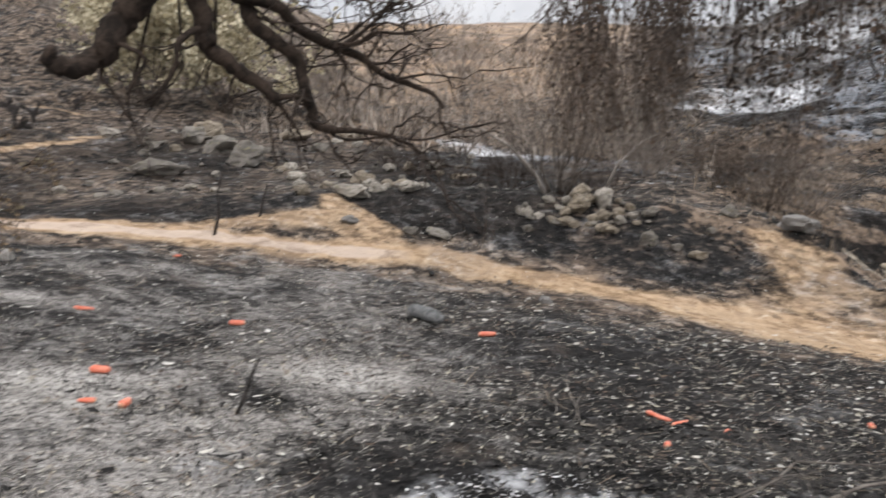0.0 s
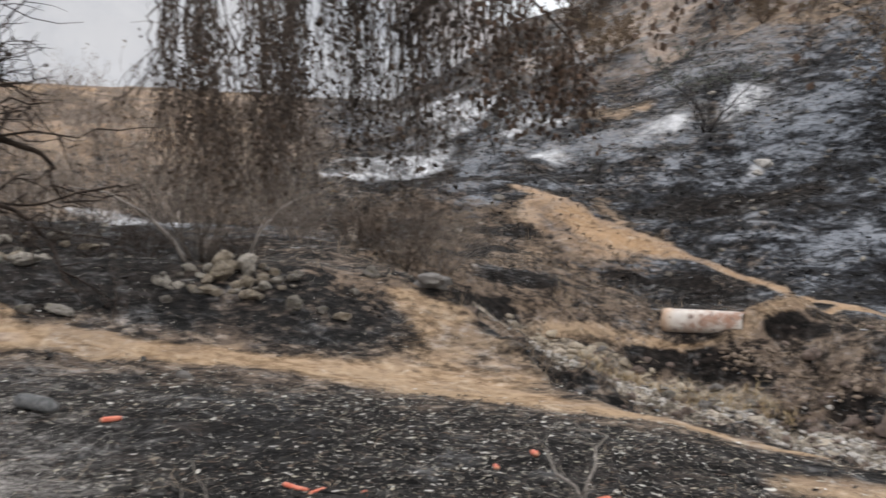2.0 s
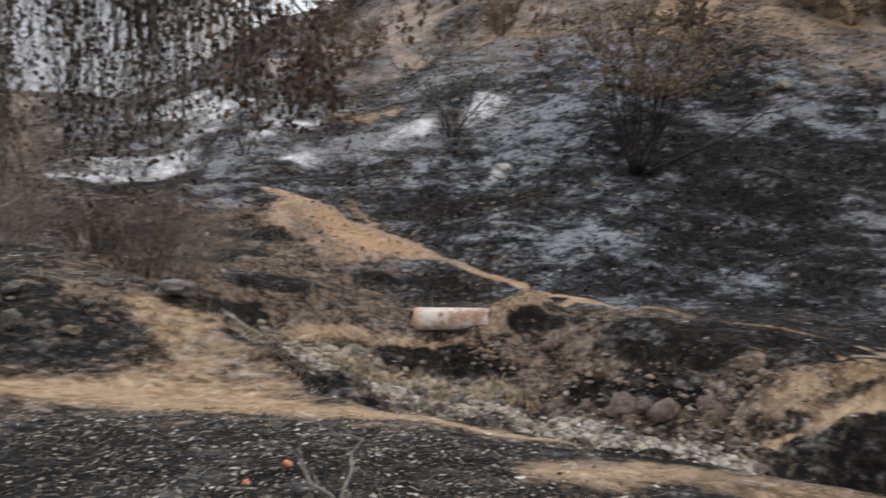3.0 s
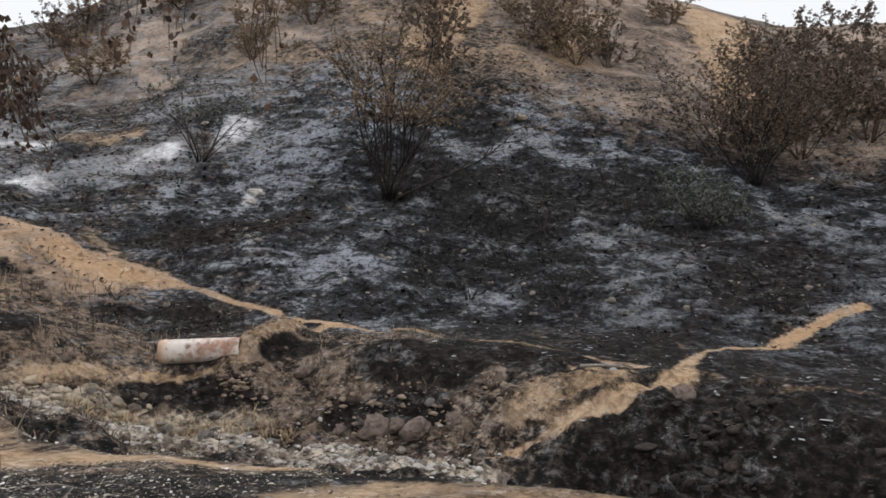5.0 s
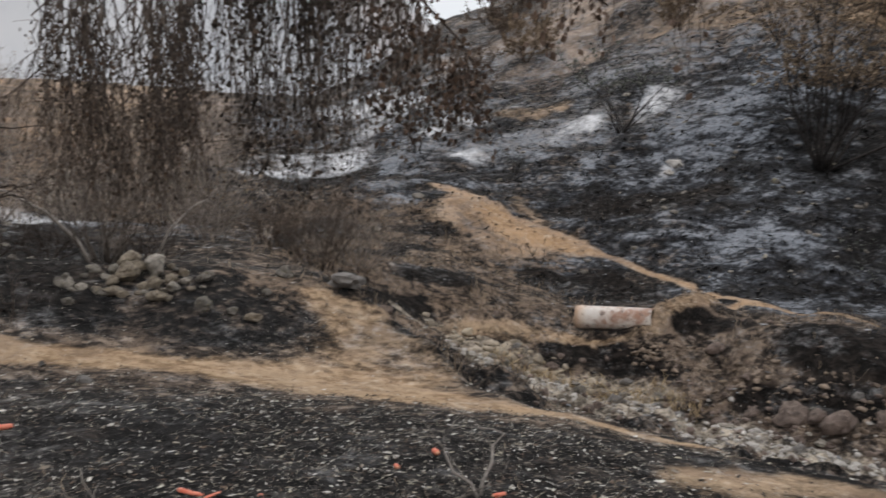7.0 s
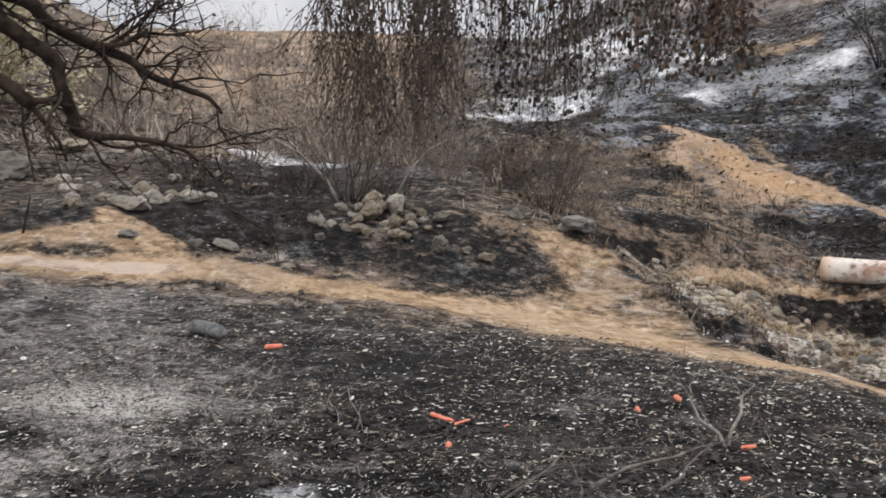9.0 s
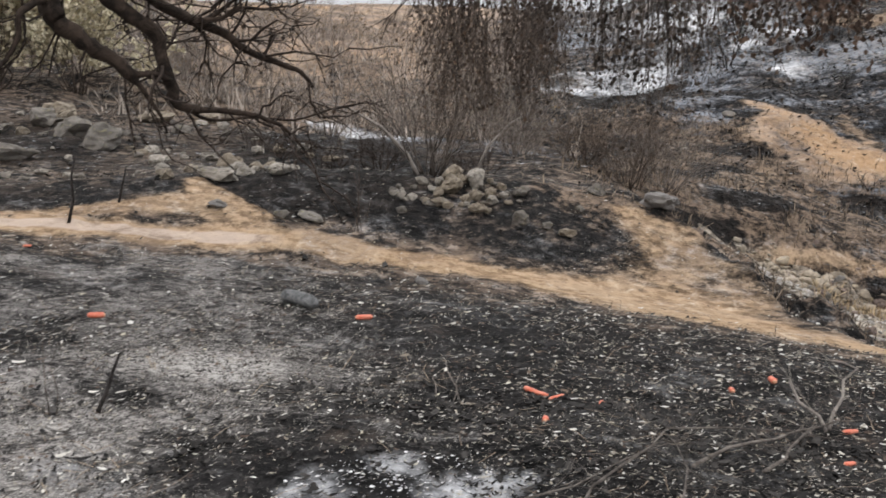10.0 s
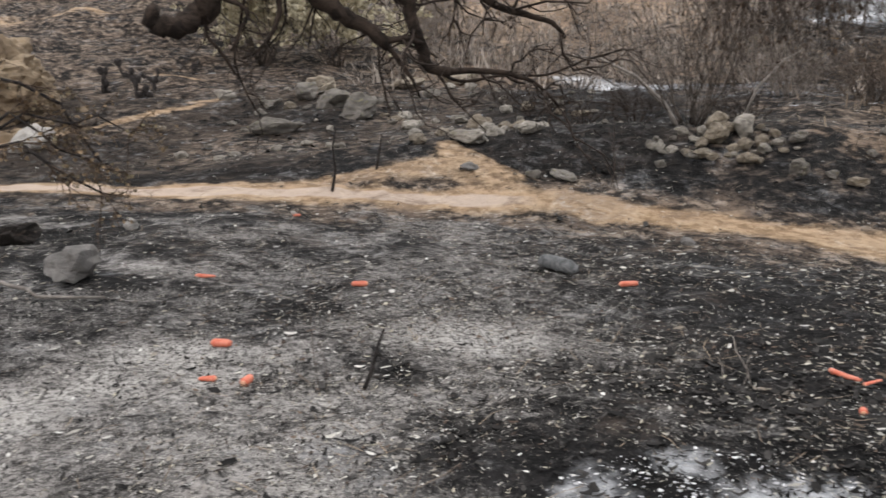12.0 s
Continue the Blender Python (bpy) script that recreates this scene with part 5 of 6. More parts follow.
# ---------- the old tree over the ash, its trunk beside the viewer ----------
def build_tree():
    rng = random.Random(7)
    gx, gy = -7.2, 4.2
    gz = height(gx, gy)
    root = thing("old_tree", gx, gy, gz, "old scorched tree with drooping bare limbs over the ash", "tree")
    off = Vector((gx, gy, gz))

    made = {}

    def limb(name, pts, r0, r1, sides=9, label="", material=BARK):
        w = Wood()
        line = [Vector(p) - off for p in pts]
        fine = []
        for n, (a, b) in enumerate(zip(line, line[1:])):
            before, after = line[max(n - 1, 0)], line[min(n + 2, len(line) - 1)]
            for k in range(4):
                u = k / 4
                q = 0.5 * (2 * a + (b - before) * u + (2 * before - 5 * a + 4 * b - after) * u * u + (3 * a - before - 3 * b + after) * u**3)
                fine.append(q + Vector((rng.gauss(0, 1), rng.gauss(0, 1), rng.gauss(0, 1))) * (r1 * 0.22))
        fine.append(line[-1])
        w.stick(fine, r0, r1, sides)
        for v in w.v:
            v += Vector((noise.noise(v * 9), noise.noise(v * 9 + Vector((7, 0, 0))), noise.noise(v * 9 + Vector((0, 7, 0))))) * (r1 * 0.35)
        made[len(made)] = (fine, piece(name, w.mesh(name, material), root, label))
        return fine

    limb("trunk", [(gx, gy, gz - 0.1), (gx + 0.1, gy + 0.15, 1.7), (gx + 0.45, gy + 0.4, 2.9), (gx + 1.1, gy + 0.7, 3.7)], 0.34, 0.22, 12)
    bough = limb("limb", [(gx + 1.0, gy + 0.65, 3.6), (-4.4, 5.6, 3.75), (-2.9, 5.9, 3.2), (-2.15, 6.02, 2.79), (-1.95, 6.12, 2.6), (-1.84, 6.2, 2.5)], 0.19, 0.13)
    over = limb("limb", [(gx + 1.0, gy + 0.65, 3.6), (-3.0, 4.6, 4.3), (-0.8, 4.4, 4.2), (0.8, 4.5, 3.7), (2.0, 4.3, 3.45), (3.0, 3.7, 3.35), (3.8, 2.9, 3.3)], 0.14, 0.03)
    a = limb("limb", [(-1.95, 6.15, 2.62), (-2.2, 6.08, 2.3), (-2.29, 6.06, 2.16), (-2.36, 5.94, 1.99), (-2.43, 5.91, 1.87), (-2.55, 5.76, 1.81), (-2.66, 5.71, 1.8), (-2.65, 5.7, 1.91)], 0.125, 0.05, label="stout limb bent like a hook, broken off")
    b = limb("limb", [(-1.86, 6.2, 2.56), (-1.82, 6.32, 2.26), (-1.79, 6.35, 2.06), (-1.73, 6.37, 1.94), (-1.58, 6.42, 1.82), (-1.43, 6.46, 1.72), (-1.29, 6.49, 1.59)], 0.088, 0.045)
    b2 = limb("limb", [(-1.31, 6.48, 1.60), (-1.22, 6.5, 1.46), (-1.14, 6.51, 1.33), (-1.1, 6.52, 1.2)], 0.024, 0.009, 6)
    b3 = limb("limb", [(-1.33, 6.48, 1.61), (-1.19, 6.51, 1.63), (-1.05, 6.54, 1.58)], 0.026, 0.02, 6)
    c = limb("limb", [(-1.93, 6.2, 2.6), (-1.76, 6.42, 2.42), (-1.56, 6.49, 2.37), (-1.49, 6.52, 2.18), (-1.32, 6.57, 2.04), (-1.18, 6.61, 1.94), (-1.12, 6.62, 1.77), (-1.07, 6.63, 1.52), (-1.03, 6.64, 1.41), (-0.88, 6.66, 1.37)], 0.075, 0.036)
    c2 = limb("limb", [(-0.9, 6.66, 1.37), (-0.68, 6.7, 1.36), (-0.45, 6.75, 1.32), (-0.25, 6.8, 1.22), (-0.1, 6.85, 1.05)], 0.028, 0.010, 6)
    d = limb("limb", [(-1.73, 6.4, 2.42), (-1.51, 6.42, 2.36), (-1.3, 6.55, 2.3), (-1.17, 6.69, 2.16), (-0.93, 6.84, 2.04), (-0.72, 6.98, 1.96), (-0.54, 7.0, 1.83), (-0.31, 7.02, 1.74), (-0.13, 7.03, 1.67), (-0.03, 7.03, 1.55)], 0.062, 0.014)
    e = limb("limb", [(-1.81, 6.3, 2.12), (-1.92, 6.1, 2.0), (-1.95, 6.1, 1.84), (-2.02, 6.08, 1.71), (-2.11, 6.05, 1.61), (-2.21, 6.01, 1.57)], 0.028, 0.009, 6)
    g = limb("limb", [(-2.36, 5.92, 2.0), (-2.19, 5.9, 1.93), (-2.11, 5.93, 1.86), (-2.17, 5.92, 1.74), (-2.24, 5.89, 1.62)], 0.022, 0.008, 6)
    f = limb("limb", [(-0.95, 6.83, 2.05), (-0.75, 6.87, 2.05), (-0.57, 6.88, 2.14), (-0.39, 6.9, 2.14), (-0.21, 6.9, 2.17)], 0.022, 0.007, 6)
    f2 = limb("limb", [(-0.80, 6.87, 2.05), (-0.64, 6.87, 2.18), (-0.52, 6.87, 2.3), (-0.34, 6.87, 2.39)], 0.018, 0.006, 6)
    top = limb("limb", [(-1.85, 6.25, 2.6), (-1.7, 6.6, 2.77), (-1.43, 6.79, 2.67), (-1.18, 6.84, 2.68), (-0.92, 6.88, 2.67), (-0.75, 6.92, 2.52), (-0.62, 6.95, 2.37)], 0.035, 0.008, 6)
    loop = limb("limb", [(-1.03, 6.66, 1.42), (-0.86, 7.1, 1.28), (-0.52, 7.2, 1.3), (-0.18, 7.22, 1.28), (0.11, 7.23, 1.37), (0.36, 7.22, 1.42)], 0.016, 0.006, 6)
    hang = [
        limb("limb", [(-1.75, 6.5, 2.5), (-1.81, 6.65, 2.03), (-1.88, 6.65, 1.8), (-1.93, 6.64, 1.6)], 0.014, 0.006, 5),
        limb("limb", [(-1.98, 6.3, 2.55), (-2.05, 6.58, 2.01), (-2.08, 6.59, 1.79), (-2.25, 6.53, 1.6)], 0.014, 0.006, 5),
        limb("limb", [(-2.3, 6.06, 2.15), (-2.6, 6.39, 1.81), (-2.53, 6.42, 1.65), (-2.46, 6.45, 1.5), (-2.43, 6.47, 1.43)], 0.018, 0.008, 5),
        limb("limb", [(-2.1, 6.2, 2.4), (-2.38, 6.48, 1.79), (-2.44, 6.46, 1.6), (-2.41, 6.47, 1.39), (-2.32, 6.5, 1.16)], 0.014, 0.006, 5),
        limb("limb", [(-1.55, 6.45, 1.85), (-1.44, 6.77, 1.68), (-1.43, 6.77, 1.43), (-1.4, 6.77, 1.22), (-1.38, 6.77, 1.03)], 0.012, 0.005, 5),
    ]

    def spray(line, r, count, long, pull, depth=2):
        w, tips = Wood(), []
        sprays(w, line, r, rng, depth, max(3, int(count * 0.58)), long * 1.1, tuple(0.6 * v for v in pull), tips, 0.42, 4, 0.85)
        piece("twiggery", w.mesh("twiggery", LIMB_TWIG), [ob for fine, ob in made.values() if fine is line][0], kind="stuff")
        return tips

    spray(b, 0.011, 9, 0.5, (0.2, 0.1, -0.5))
    spray(b3, 0.012, 6, 0.5, (0.5, 0.1, -0.5))
    spray(b2, 0.008, 5, 0.35, (0.3, 0.1, -0.5))
    tips = spray(c, 0.014, 16, 0.7, (0.8, 0.2, -0.2))
    tips += spray(c2, 0.011, 14, 0.6, (0.7, 0.2, -0.4))
    tips += spray(d, 0.014, 24, 0.8, (0.8, 0.2, -0.25))
    tips += spray(f, 0.010, 15, 0.55, (0.7, 0.1, 0.1))
    tips += spray(f2, 0.008, 14, 0.55, (0.6, 0.1, 0.3))
    tips += spray(top, 0.011, 28, 0.7, (0.6, 0.2, -0.1))
    spray(loop, 0.007, 15, 0.45, (0.5, 0.1, -0.3))
    spray(e, 0.007, 13, 0.4, (-0.2, 0, -0.3))
    spray(g, 0.007, 9, 0.35, (-0.2, 0, -0.2))
    for line in hang:
        spray(line, 0.005, 7, 0.34, (0, 0, -0.6))
    few = Leaves()
    for _ in range(300):
        line = rng.choice(tips)
        few.leaf(rng.choice(line), (rng.gauss(0, 0.6), rng.gauss(0, 0.6), -1), rng.uniform(0.02, 0.05), rng)
    piece("foliage", few.mesh("foliage", DARK_LEAF), root, kind="stuff")

    # the curtain of hanging shoots with dead leaves; past its end a rust-brown clump droops from an arching branch
    limb("limb", [(1.5, 4.4, 3.5), (1.9, 4.12, 2.9), (2.22, 3.92, 2.45), (2.32, 3.86, 2.33), (2.40, 3.80, 2.22), (2.48, 3.75, 2.05)], 0.010, 0.004, 6)
    strands, crown, brown = Wood(), Leaves(), Leaves()
    clumps = [(rng.uniform(7, 14) if n % 8 == 0 else rng.uniform(14, 28), rng.uniform(4.2, 5.3), rng.choice((0.2, 0.05, 0.0, -0.1))) for n in range(42)]
    for n in range(216):
        heavy = n >= 154
        if heavy:
            bearing, r, drop = 33.6 - 8.0 * rng.random() ** 1.3, rng.uniform(4.3, 4.75), rng.uniform(0, 0.12)
        else:
            home = rng.choice(clumps)
            bearing, r, drop = min(home[0] + rng.gauss(0, 0.9), 28.5), home[1] + rng.gauss(0, 0.06), abs(rng.gauss(0, 0.25)) + home[2]
        x, y = r * math.sin(radians(bearing)), r * math.cos(radians(bearing))
        low = float(np.interp(bearing, [7, 14, 17.8, 20, 24.2, 25.8, 28, 31, 34], [1.78, 1.76, 1.74, 1.52, 1.52, 1.78, 1.80, 1.78, 1.74])) + drop
        top = float(np.interp(bearing, [25.5, 29.5, 30.3, 32, 33.2, 34], [2.75, 2.43, 2.34, 2.23, 2.1, 1.98])) + rng.uniform(-0.06, 0.03) if heavy else 3.45 + rng.uniform(-0.1, 0.25)
        if low > top - 0.12:
            continue
        line, steps = [], 6 if heavy else 12
        sx, sy = rng.gauss(0, 0.07), rng.gauss(0, 0.07)
        for k in range(steps + 1):
            v = k / steps
            line.append(Vector((x + sx * v * v + rng.gauss(0, 0.012), y + sy * v * v + rng.gauss(0, 0.012), top + (low - top) * v)) - off)
        strands.stick(line, 0.003 if heavy else 0.0055, 0.002, 4)
        for k in range(0 if heavy else 4, steps + 1):
            for _ in range(rng.choice((1, 2, 4)) if heavy else rng.choice((0, 0, 1, 2, 4))):
                p = line[k] + Vector((rng.gauss(0, 0.035), rng.gauss(0, 0.035), rng.uniform(-0.08, 0.08)))
                (brown if heavy else crown).leaf(p, (rng.gauss(0, 0.55), rng.gauss(0, 0.55), -1), rng.uniform(0.018, 0.044) if heavy else rng.uniform(0.020, 0.052) * (1.0 if k < 9 else 0.7), rng, 0.42)
        if not heavy:
            ends = []
            sprays(strands, line[4:], 0.002, rng, 1, 8, 0.3, (0, 0, -0.8), ends, 0.25, 3, 0.7)
            for shoot in ends:
                for _ in range(rng.choice((0, 0, 0, 1, 3))):
                    crown.leaf(shoot[-1] + Vector((rng.gauss(0, 0.025), rng.gauss(0, 0.025), rng.gauss(0, 0.03))), (rng.gauss(0, 0.8), rng.gauss(0, 0.8), -1), rng.uniform(0.018, 0.042), rng, 0.38)
    for n in range(28):
        tail = n >= 20
        bearing, r = rng.uniform(46.0, 47.3) if tail else rng.uniform(36.3, 41.8), rng.uniform(4.2, 4.7)
        x, y = r * math.sin(radians(bearing)), r * math.cos(radians(bearing))
        low = rng.uniform(2.0, 2.3) if tail else rng.uniform(2.2, 2.5)
        line = [Vector((x + rng.gauss(0, 0.02), y + rng.gauss(0, 0.02), 3.3 + (low - 3.3) * k / 7)) - off for k in range(8)]
        strands.stick(line, 0.004, 0.0015, 4)
        for k in range(4, 8):
            for _ in range(rng.choice((0, 1, 1)) if tail else rng.choice((1, 2, 4))):
                brown.leaf(line[k] + Vector((rng.gauss(0, 0.04), rng.gauss(0, 0.04), rng.uniform(-0.06, 0.06))), (rng.gauss(0, 0.5), rng.gauss(0, 0.5), -1), rng.uniform(0.025, 0.055), rng, 0.4)
    veil = Leaves()
    for n in range(135):
        if n % 4 == 0:
            stem = rng.uniform(5.0, 16.0), rng.uniform(3.6, 4.5)
        bearing, r = stem[0] + rng.gauss(0, 0.5) * (n % 4 > 0), stem[1] + rng.gauss(0, 0.05) * (n % 4 > 0)
        high = 3.4 if n % 4 == 0 else rng.uniform(2.05, 2.4)
        x, y = 0.05 + r * math.sin(radians(bearing)), 0.1 + r * math.cos(radians(bearing))
        low = float(np.interp(bearing, [5.5, 8, 12, 15.5], [1.62, 1.40, 1.36, 1.5])) + abs(rng.gauss(0, 0.25))
        sx, sy = rng.gauss(0, 0.10), rng.gauss(0, 0.08)
        line = [Vector((x + sx * (k / 13) ** 2 + rng.gauss(0, 0.014), y + sy * (k / 13) ** 2 + rng.gauss(0, 0.014), high + (low - high) * k / 13)) - off for k in range(14)]
        if n % 4:
            line[0] = trunk[min(range(14), key=lambda k: abs(trunk[k].z - line[0].z - 0.1))]
        else:
            trunk = line
        strands.stick(line, 0.0045, 0.0016, 4)
        sprays(strands, line[5:], 0.0018, rng, 1, 6, 0.22, (0, 0, -1.2), [], 0.2, 3, 0.4)
        for k in range(2, 14):
            for _ in range(rng.choice((0, 1, 2, 3)) if line[k].z + off.z < 2.12 else rng.choice((0, 0, 0, 1))):
                veil.leaf(line[k] + Vector((rng.gauss(0, 0.03), rng.gauss(0, 0.03), rng.uniform(-0.08, 0.08))), (rng.gauss(0, 0.5), rng.gauss(0, 0.5), -1), rng.uniform(0.010, 0.024), rng, 0.4)
    piece("foliage", veil.mesh("foliage", VEIL_LEAF), root, "fine brown dead leaves on hanging shoots", "stuff")
    bare = [Vector(p) - off for p in ((0.78, 4.25, 3.4), (0.74, 4.27, 2.8), (0.69, 4.29, 2.5), (0.63, 4.33, 2.29), (0.56, 4.36, 2.16), (0.49, 4.38, 2.03), (0.40, 4.39, 1.94))]
    strands.stick(bare, 0.009, 0.003, 5)
    more = []
    sprays(strands, bare, 0.0035, rng, 2, 9, 0.3, (0, 0, -0.6), more, 0.2, 3, 0.6)
    piece("hanging_brushwood", strands.mesh("hanging_brushwood", TWIG), root, kind="stuff")
    piece("foliage", crown.mesh("foliage", DARK_LEAF), root, "dark withered hanging leaves", "stuff")
    piece("foliage", brown.mesh("foliage", RUST_LEAF), root, "rust brown dead leaves in a hanging clump", "stuff")


build_tree()


def build_side_shrub():
    rng = random.Random(91)
    gx, gy = -3.55, 3.9
    gz = height(gx, gy)
    root = thing("burnt_shrub", gx, gy, gz, "charred shrub with bare arching twigs by the boulder", "bush")
    off, w, tips = Vector((gx, gy, gz)), Wood(), []
    for pts, r in (
        (((gx, gy, gz), (-3.3, 4.0, 1.0), (-2.77, 4.09, 1.08), (-2.68, 4.14, 0.97), (-2.6, 4.18, 0.89), (-2.49, 4.24, 0.8)), 0.013),
        (((gx, gy, gz), (-3.4, 3.95, 1.1), (-2.95, 4.05, 1.42), (-2.74, 4.13, 1.35), (-2.61, 4.22, 1.24), (-2.57, 4.24, 1.13), (-2.48, 4.27, 0.94)), 0.012),
        (((gx, gy, gz), (-3.2, 4.1, 1.0), (-2.74, 4.12, 1.21), (-2.58, 4.23, 1.14), (-2.48, 4.3, 1.17), (-2.36, 4.37, 1.07)), 0.009),
        (((gx, gy, gz), (-3.3, 4.0, 0.9), (-2.8, 4.1, 1.22), (-2.69, 4.15, 1.11), (-2.64, 4.18, 1.03), (-2.54, 4.24, 0.97)), 0.010),
    ):
        line = [Vector(p) - off + Vector((0.14, 0, 0.16)) * min(n, 1) for n, p in enumerate(pts)]
        stem = Wood()
        stem.stick(line, r, r * 0.4, 6)
        piece("stem", stem.mesh("stem", CHAR_TWIG), root)
        sprays(w, line[1:], r * 0.4, rng, 2, 15, 0.2, (0.15, 0, 0.0), tips, 0.26, 3, 0.8)
    piece("twiggery", w.mesh("twiggery", BROWN_TWIG), root, kind="stuff")
    crown = Leaves()
    for _ in range(620):
        line = rng.choice(tips)
        crown.leaf(rng.choice(line), (rng.gauss(0, 0.6), rng.gauss(0, 0.6), -0.7), rng.uniform(0.012, 0.028), rng)
    piece("foliage", crown.mesh("foliage", OCHRE_LEAF), root, kind="stuff")


build_side_shrub()


# ---------- charred prickly pears on the far burn ----------
def prickly_pear(x, y, pads, seed):
    rng = random.Random(seed)
    root = thing("charred_cactus", x, y, height(x, y), "charred black prickly pear with drooping flat pads", "cactus", "charred cacti on the slope")
    at = [(Vector((0, 0, -0.02)), 0.0)]
    for n in range(pads):
        foot, lean = at[rng.randint(max(0, len(at) - 3), len(at) - 1)]
        bm = bmesh.new()
        bmesh.ops.create_uvsphere(bm, u_segments=10, v_segments=7, radius=0.5)
        long, wide = rng.uniform(0.15, 0.24), rng.uniform(0.09, 0.15)
        lean = 0 if n == 0 else lean + rng.uniform(-70, 70)
        for v in bm.verts:
            v.co = Vector((v.co.x * wide * (1 + 0.3 * v.co.z), v.co.y * 0.035, (v.co.z + 0.47) * long))
        me = bpy.data.meshes.new("pad")
        turn = pose(*foot, 0, lean, rng.uniform(-40, 40))
        bm.transform(turn)
        bm.to_mesh(me)
        bm.free()
        me.materials.append(CHAR_TWIG)
        me.shade_smooth()
        piece("pad", me, root)
        at.append((turn @ Vector((0, 0, long * 0.9)), lean))


for n, (x, y, pads) in enumerate(((-8.3, 15.0, 6), (-8.5, 16.6, 9), (-7.9, 16.2, 5), (-7.3, 14.3, 5), (-7.9, 18.2, 4))):
    prickly_pear(x, y, pads, 70 + n)


# ---------- the culvert pipe ----------
def build_pipe():
    n = Nodes("stained_white_pipe")
    p = n.place(True)
    a, b = n.noise(p, 2.6, 5, 0.7), n.noise(p, 9, 4, 0.6)
    c = n.mix(n.step(a, 0.40, 0.66), (0.68, 0.64, 0.60), (0.36, 0.21, 0.15))
    c = n.mix(n.math("MULTIPLY", n.step(b, 0.54, 0.68), 0.75), c, (0.13, 0.10, 0.09))
    split = n.t.nodes.new("ShaderNodeSeparateXYZ")
    n.put(split.inputs["Vector"], p)
    c = n.mix(n.math("MULTIPLY", n.step(split.outputs["X"], -0.40, -0.64), 0.7), c, (0.50, 0.31, 0.18))
    mat = n.done(c, 0.75, b, 0.4, 0.01)
    x, y = 10.05, 11.45
    root = thing("culvert_pipe", x, y, height(x, y) + 0.17, "broken white pipe stained rust brown, half buried", "pipe")
    root.matrix_basis = pose(x, y, height(x, y) + 0.14, 0, -3, math.degrees(math.atan2(-1.05, 0.75)))
    prof = [(-0.66, 0.17), (-0.66, 0.215), (-0.57, 0.225), (-0.54, 0.215), (0.2, 0.21), (0.70, 0.20), (0.70, 0.16), (-0.64, 0.17)]
    verts, faces, k = [], [], 28
    for px, pr in prof:
        verts += [(px, pr * math.cos(2 * math.pi * i / k) * (1 + 0.03 * math.sin(3 * i)), pr * math.sin(2 * math.pi * i / k)) for i in range(k)]
    for s in range(len(prof) - 1):
        faces += [(s * k + i, s * k + (i + 1) % k, (s + 1) * k + (i + 1) % k, (s + 1) * k + i) for i in range(k)]
    shell = piece("shell", mesh_of("shell", verts, faces, mat, smooth=True), root)
    collar = Wood()
    collar.stick([(-0.665, 0, 0), (-0.58, 0, 0)], 0.17, 0.17, 20)
    rim = Nodes("tan_end_cap")
    piece("end_cap", collar.mesh("end_cap", rim.done(rim.mix(rim.noise(rim.place(True), 7, 4, 0.6), (0.42, 0.30, 0.19), (0.64, 0.52, 0.38)), 0.85)), shell, "tan clay packed in the pipe mouth")


build_pipe()


# ---------- carrots on the ash ----------
def carrot_material():
    n = Nodes("carrot_skin")
    p = n.place(True)
    f = n.noise(p, 40, 3, 0.6)
    c = n.mix(n.step(f, 0.3, 0.7), (0.66, 0.15, 0.085), (0.76, 0.27, 0.18))
    c = n.mix(n.math("MULTIPLY", n.step(n.noise(p, 15, 4, 0.7), 0.60, 0.72), 0.6), c, (0.32, 0.16, 0.12))
    return n.done(c, 0.55, f, 0.2, 0.003, gloss=0.4)


CARROT = carrot_material()
CUT = bits_material("pale_carrot_end", (0.80, 0.36, 0.22), (0.84, 0.45, 0.3))


def carrot(x, y, long, thick, turn, taper, label, bend=0.0):
    long, thick = long * 0.92, thick * 0.82
    root = thing("carrot", x, y, height(x, y) + thick * 0.42, label, "carrot", "carrots scattered on the ash", turn)
    w, k = Wood(), 9
    pts = [(long * (i / (k - 1) - 0.5), bend * long * (2 * i / (k - 1) - 1) ** 2, 0) for i in range(k)]
    rad = [thick / 2 * (1 - (1 - taper) * i / (k - 1)) * (0.72 if i in (0, k - 1) else 1) * (1 + 0.05 * math.sin(i * 2.3)) for i in range(k)]
    sides = 10
    for (px, py, pz), r in zip(pts, rad):
        w.v += [Vector((px, py + r * math.cos(2 * math.pi * j / sides), pz + r * math.sin(2 * math.pi * j / sides))) for j in range(sides)]
    for i in range(k - 1):
        w.f += [(i * sides + j, i * sides + (j + 1) % sides, (i + 1) * sides + (j + 1) % sides, (i + 1) * sides + j) for j in range(sides)]
    w.f.append(tuple((k - 1) * sides + j for j in range(sides)))
    body = piece("root", w.mesh("root", CARROT), root)
    cap = Wood()
    cap.stick([(pts[0][0] + 0.002, pts[0][1], 0), (pts[0][0] - thick * 0.12, pts[0][1], 0)], rad[0], rad[0] * 0.7, 10)
    piece("cut_end", cap.mesh("cut_end", CUT), body, "pale cut end")


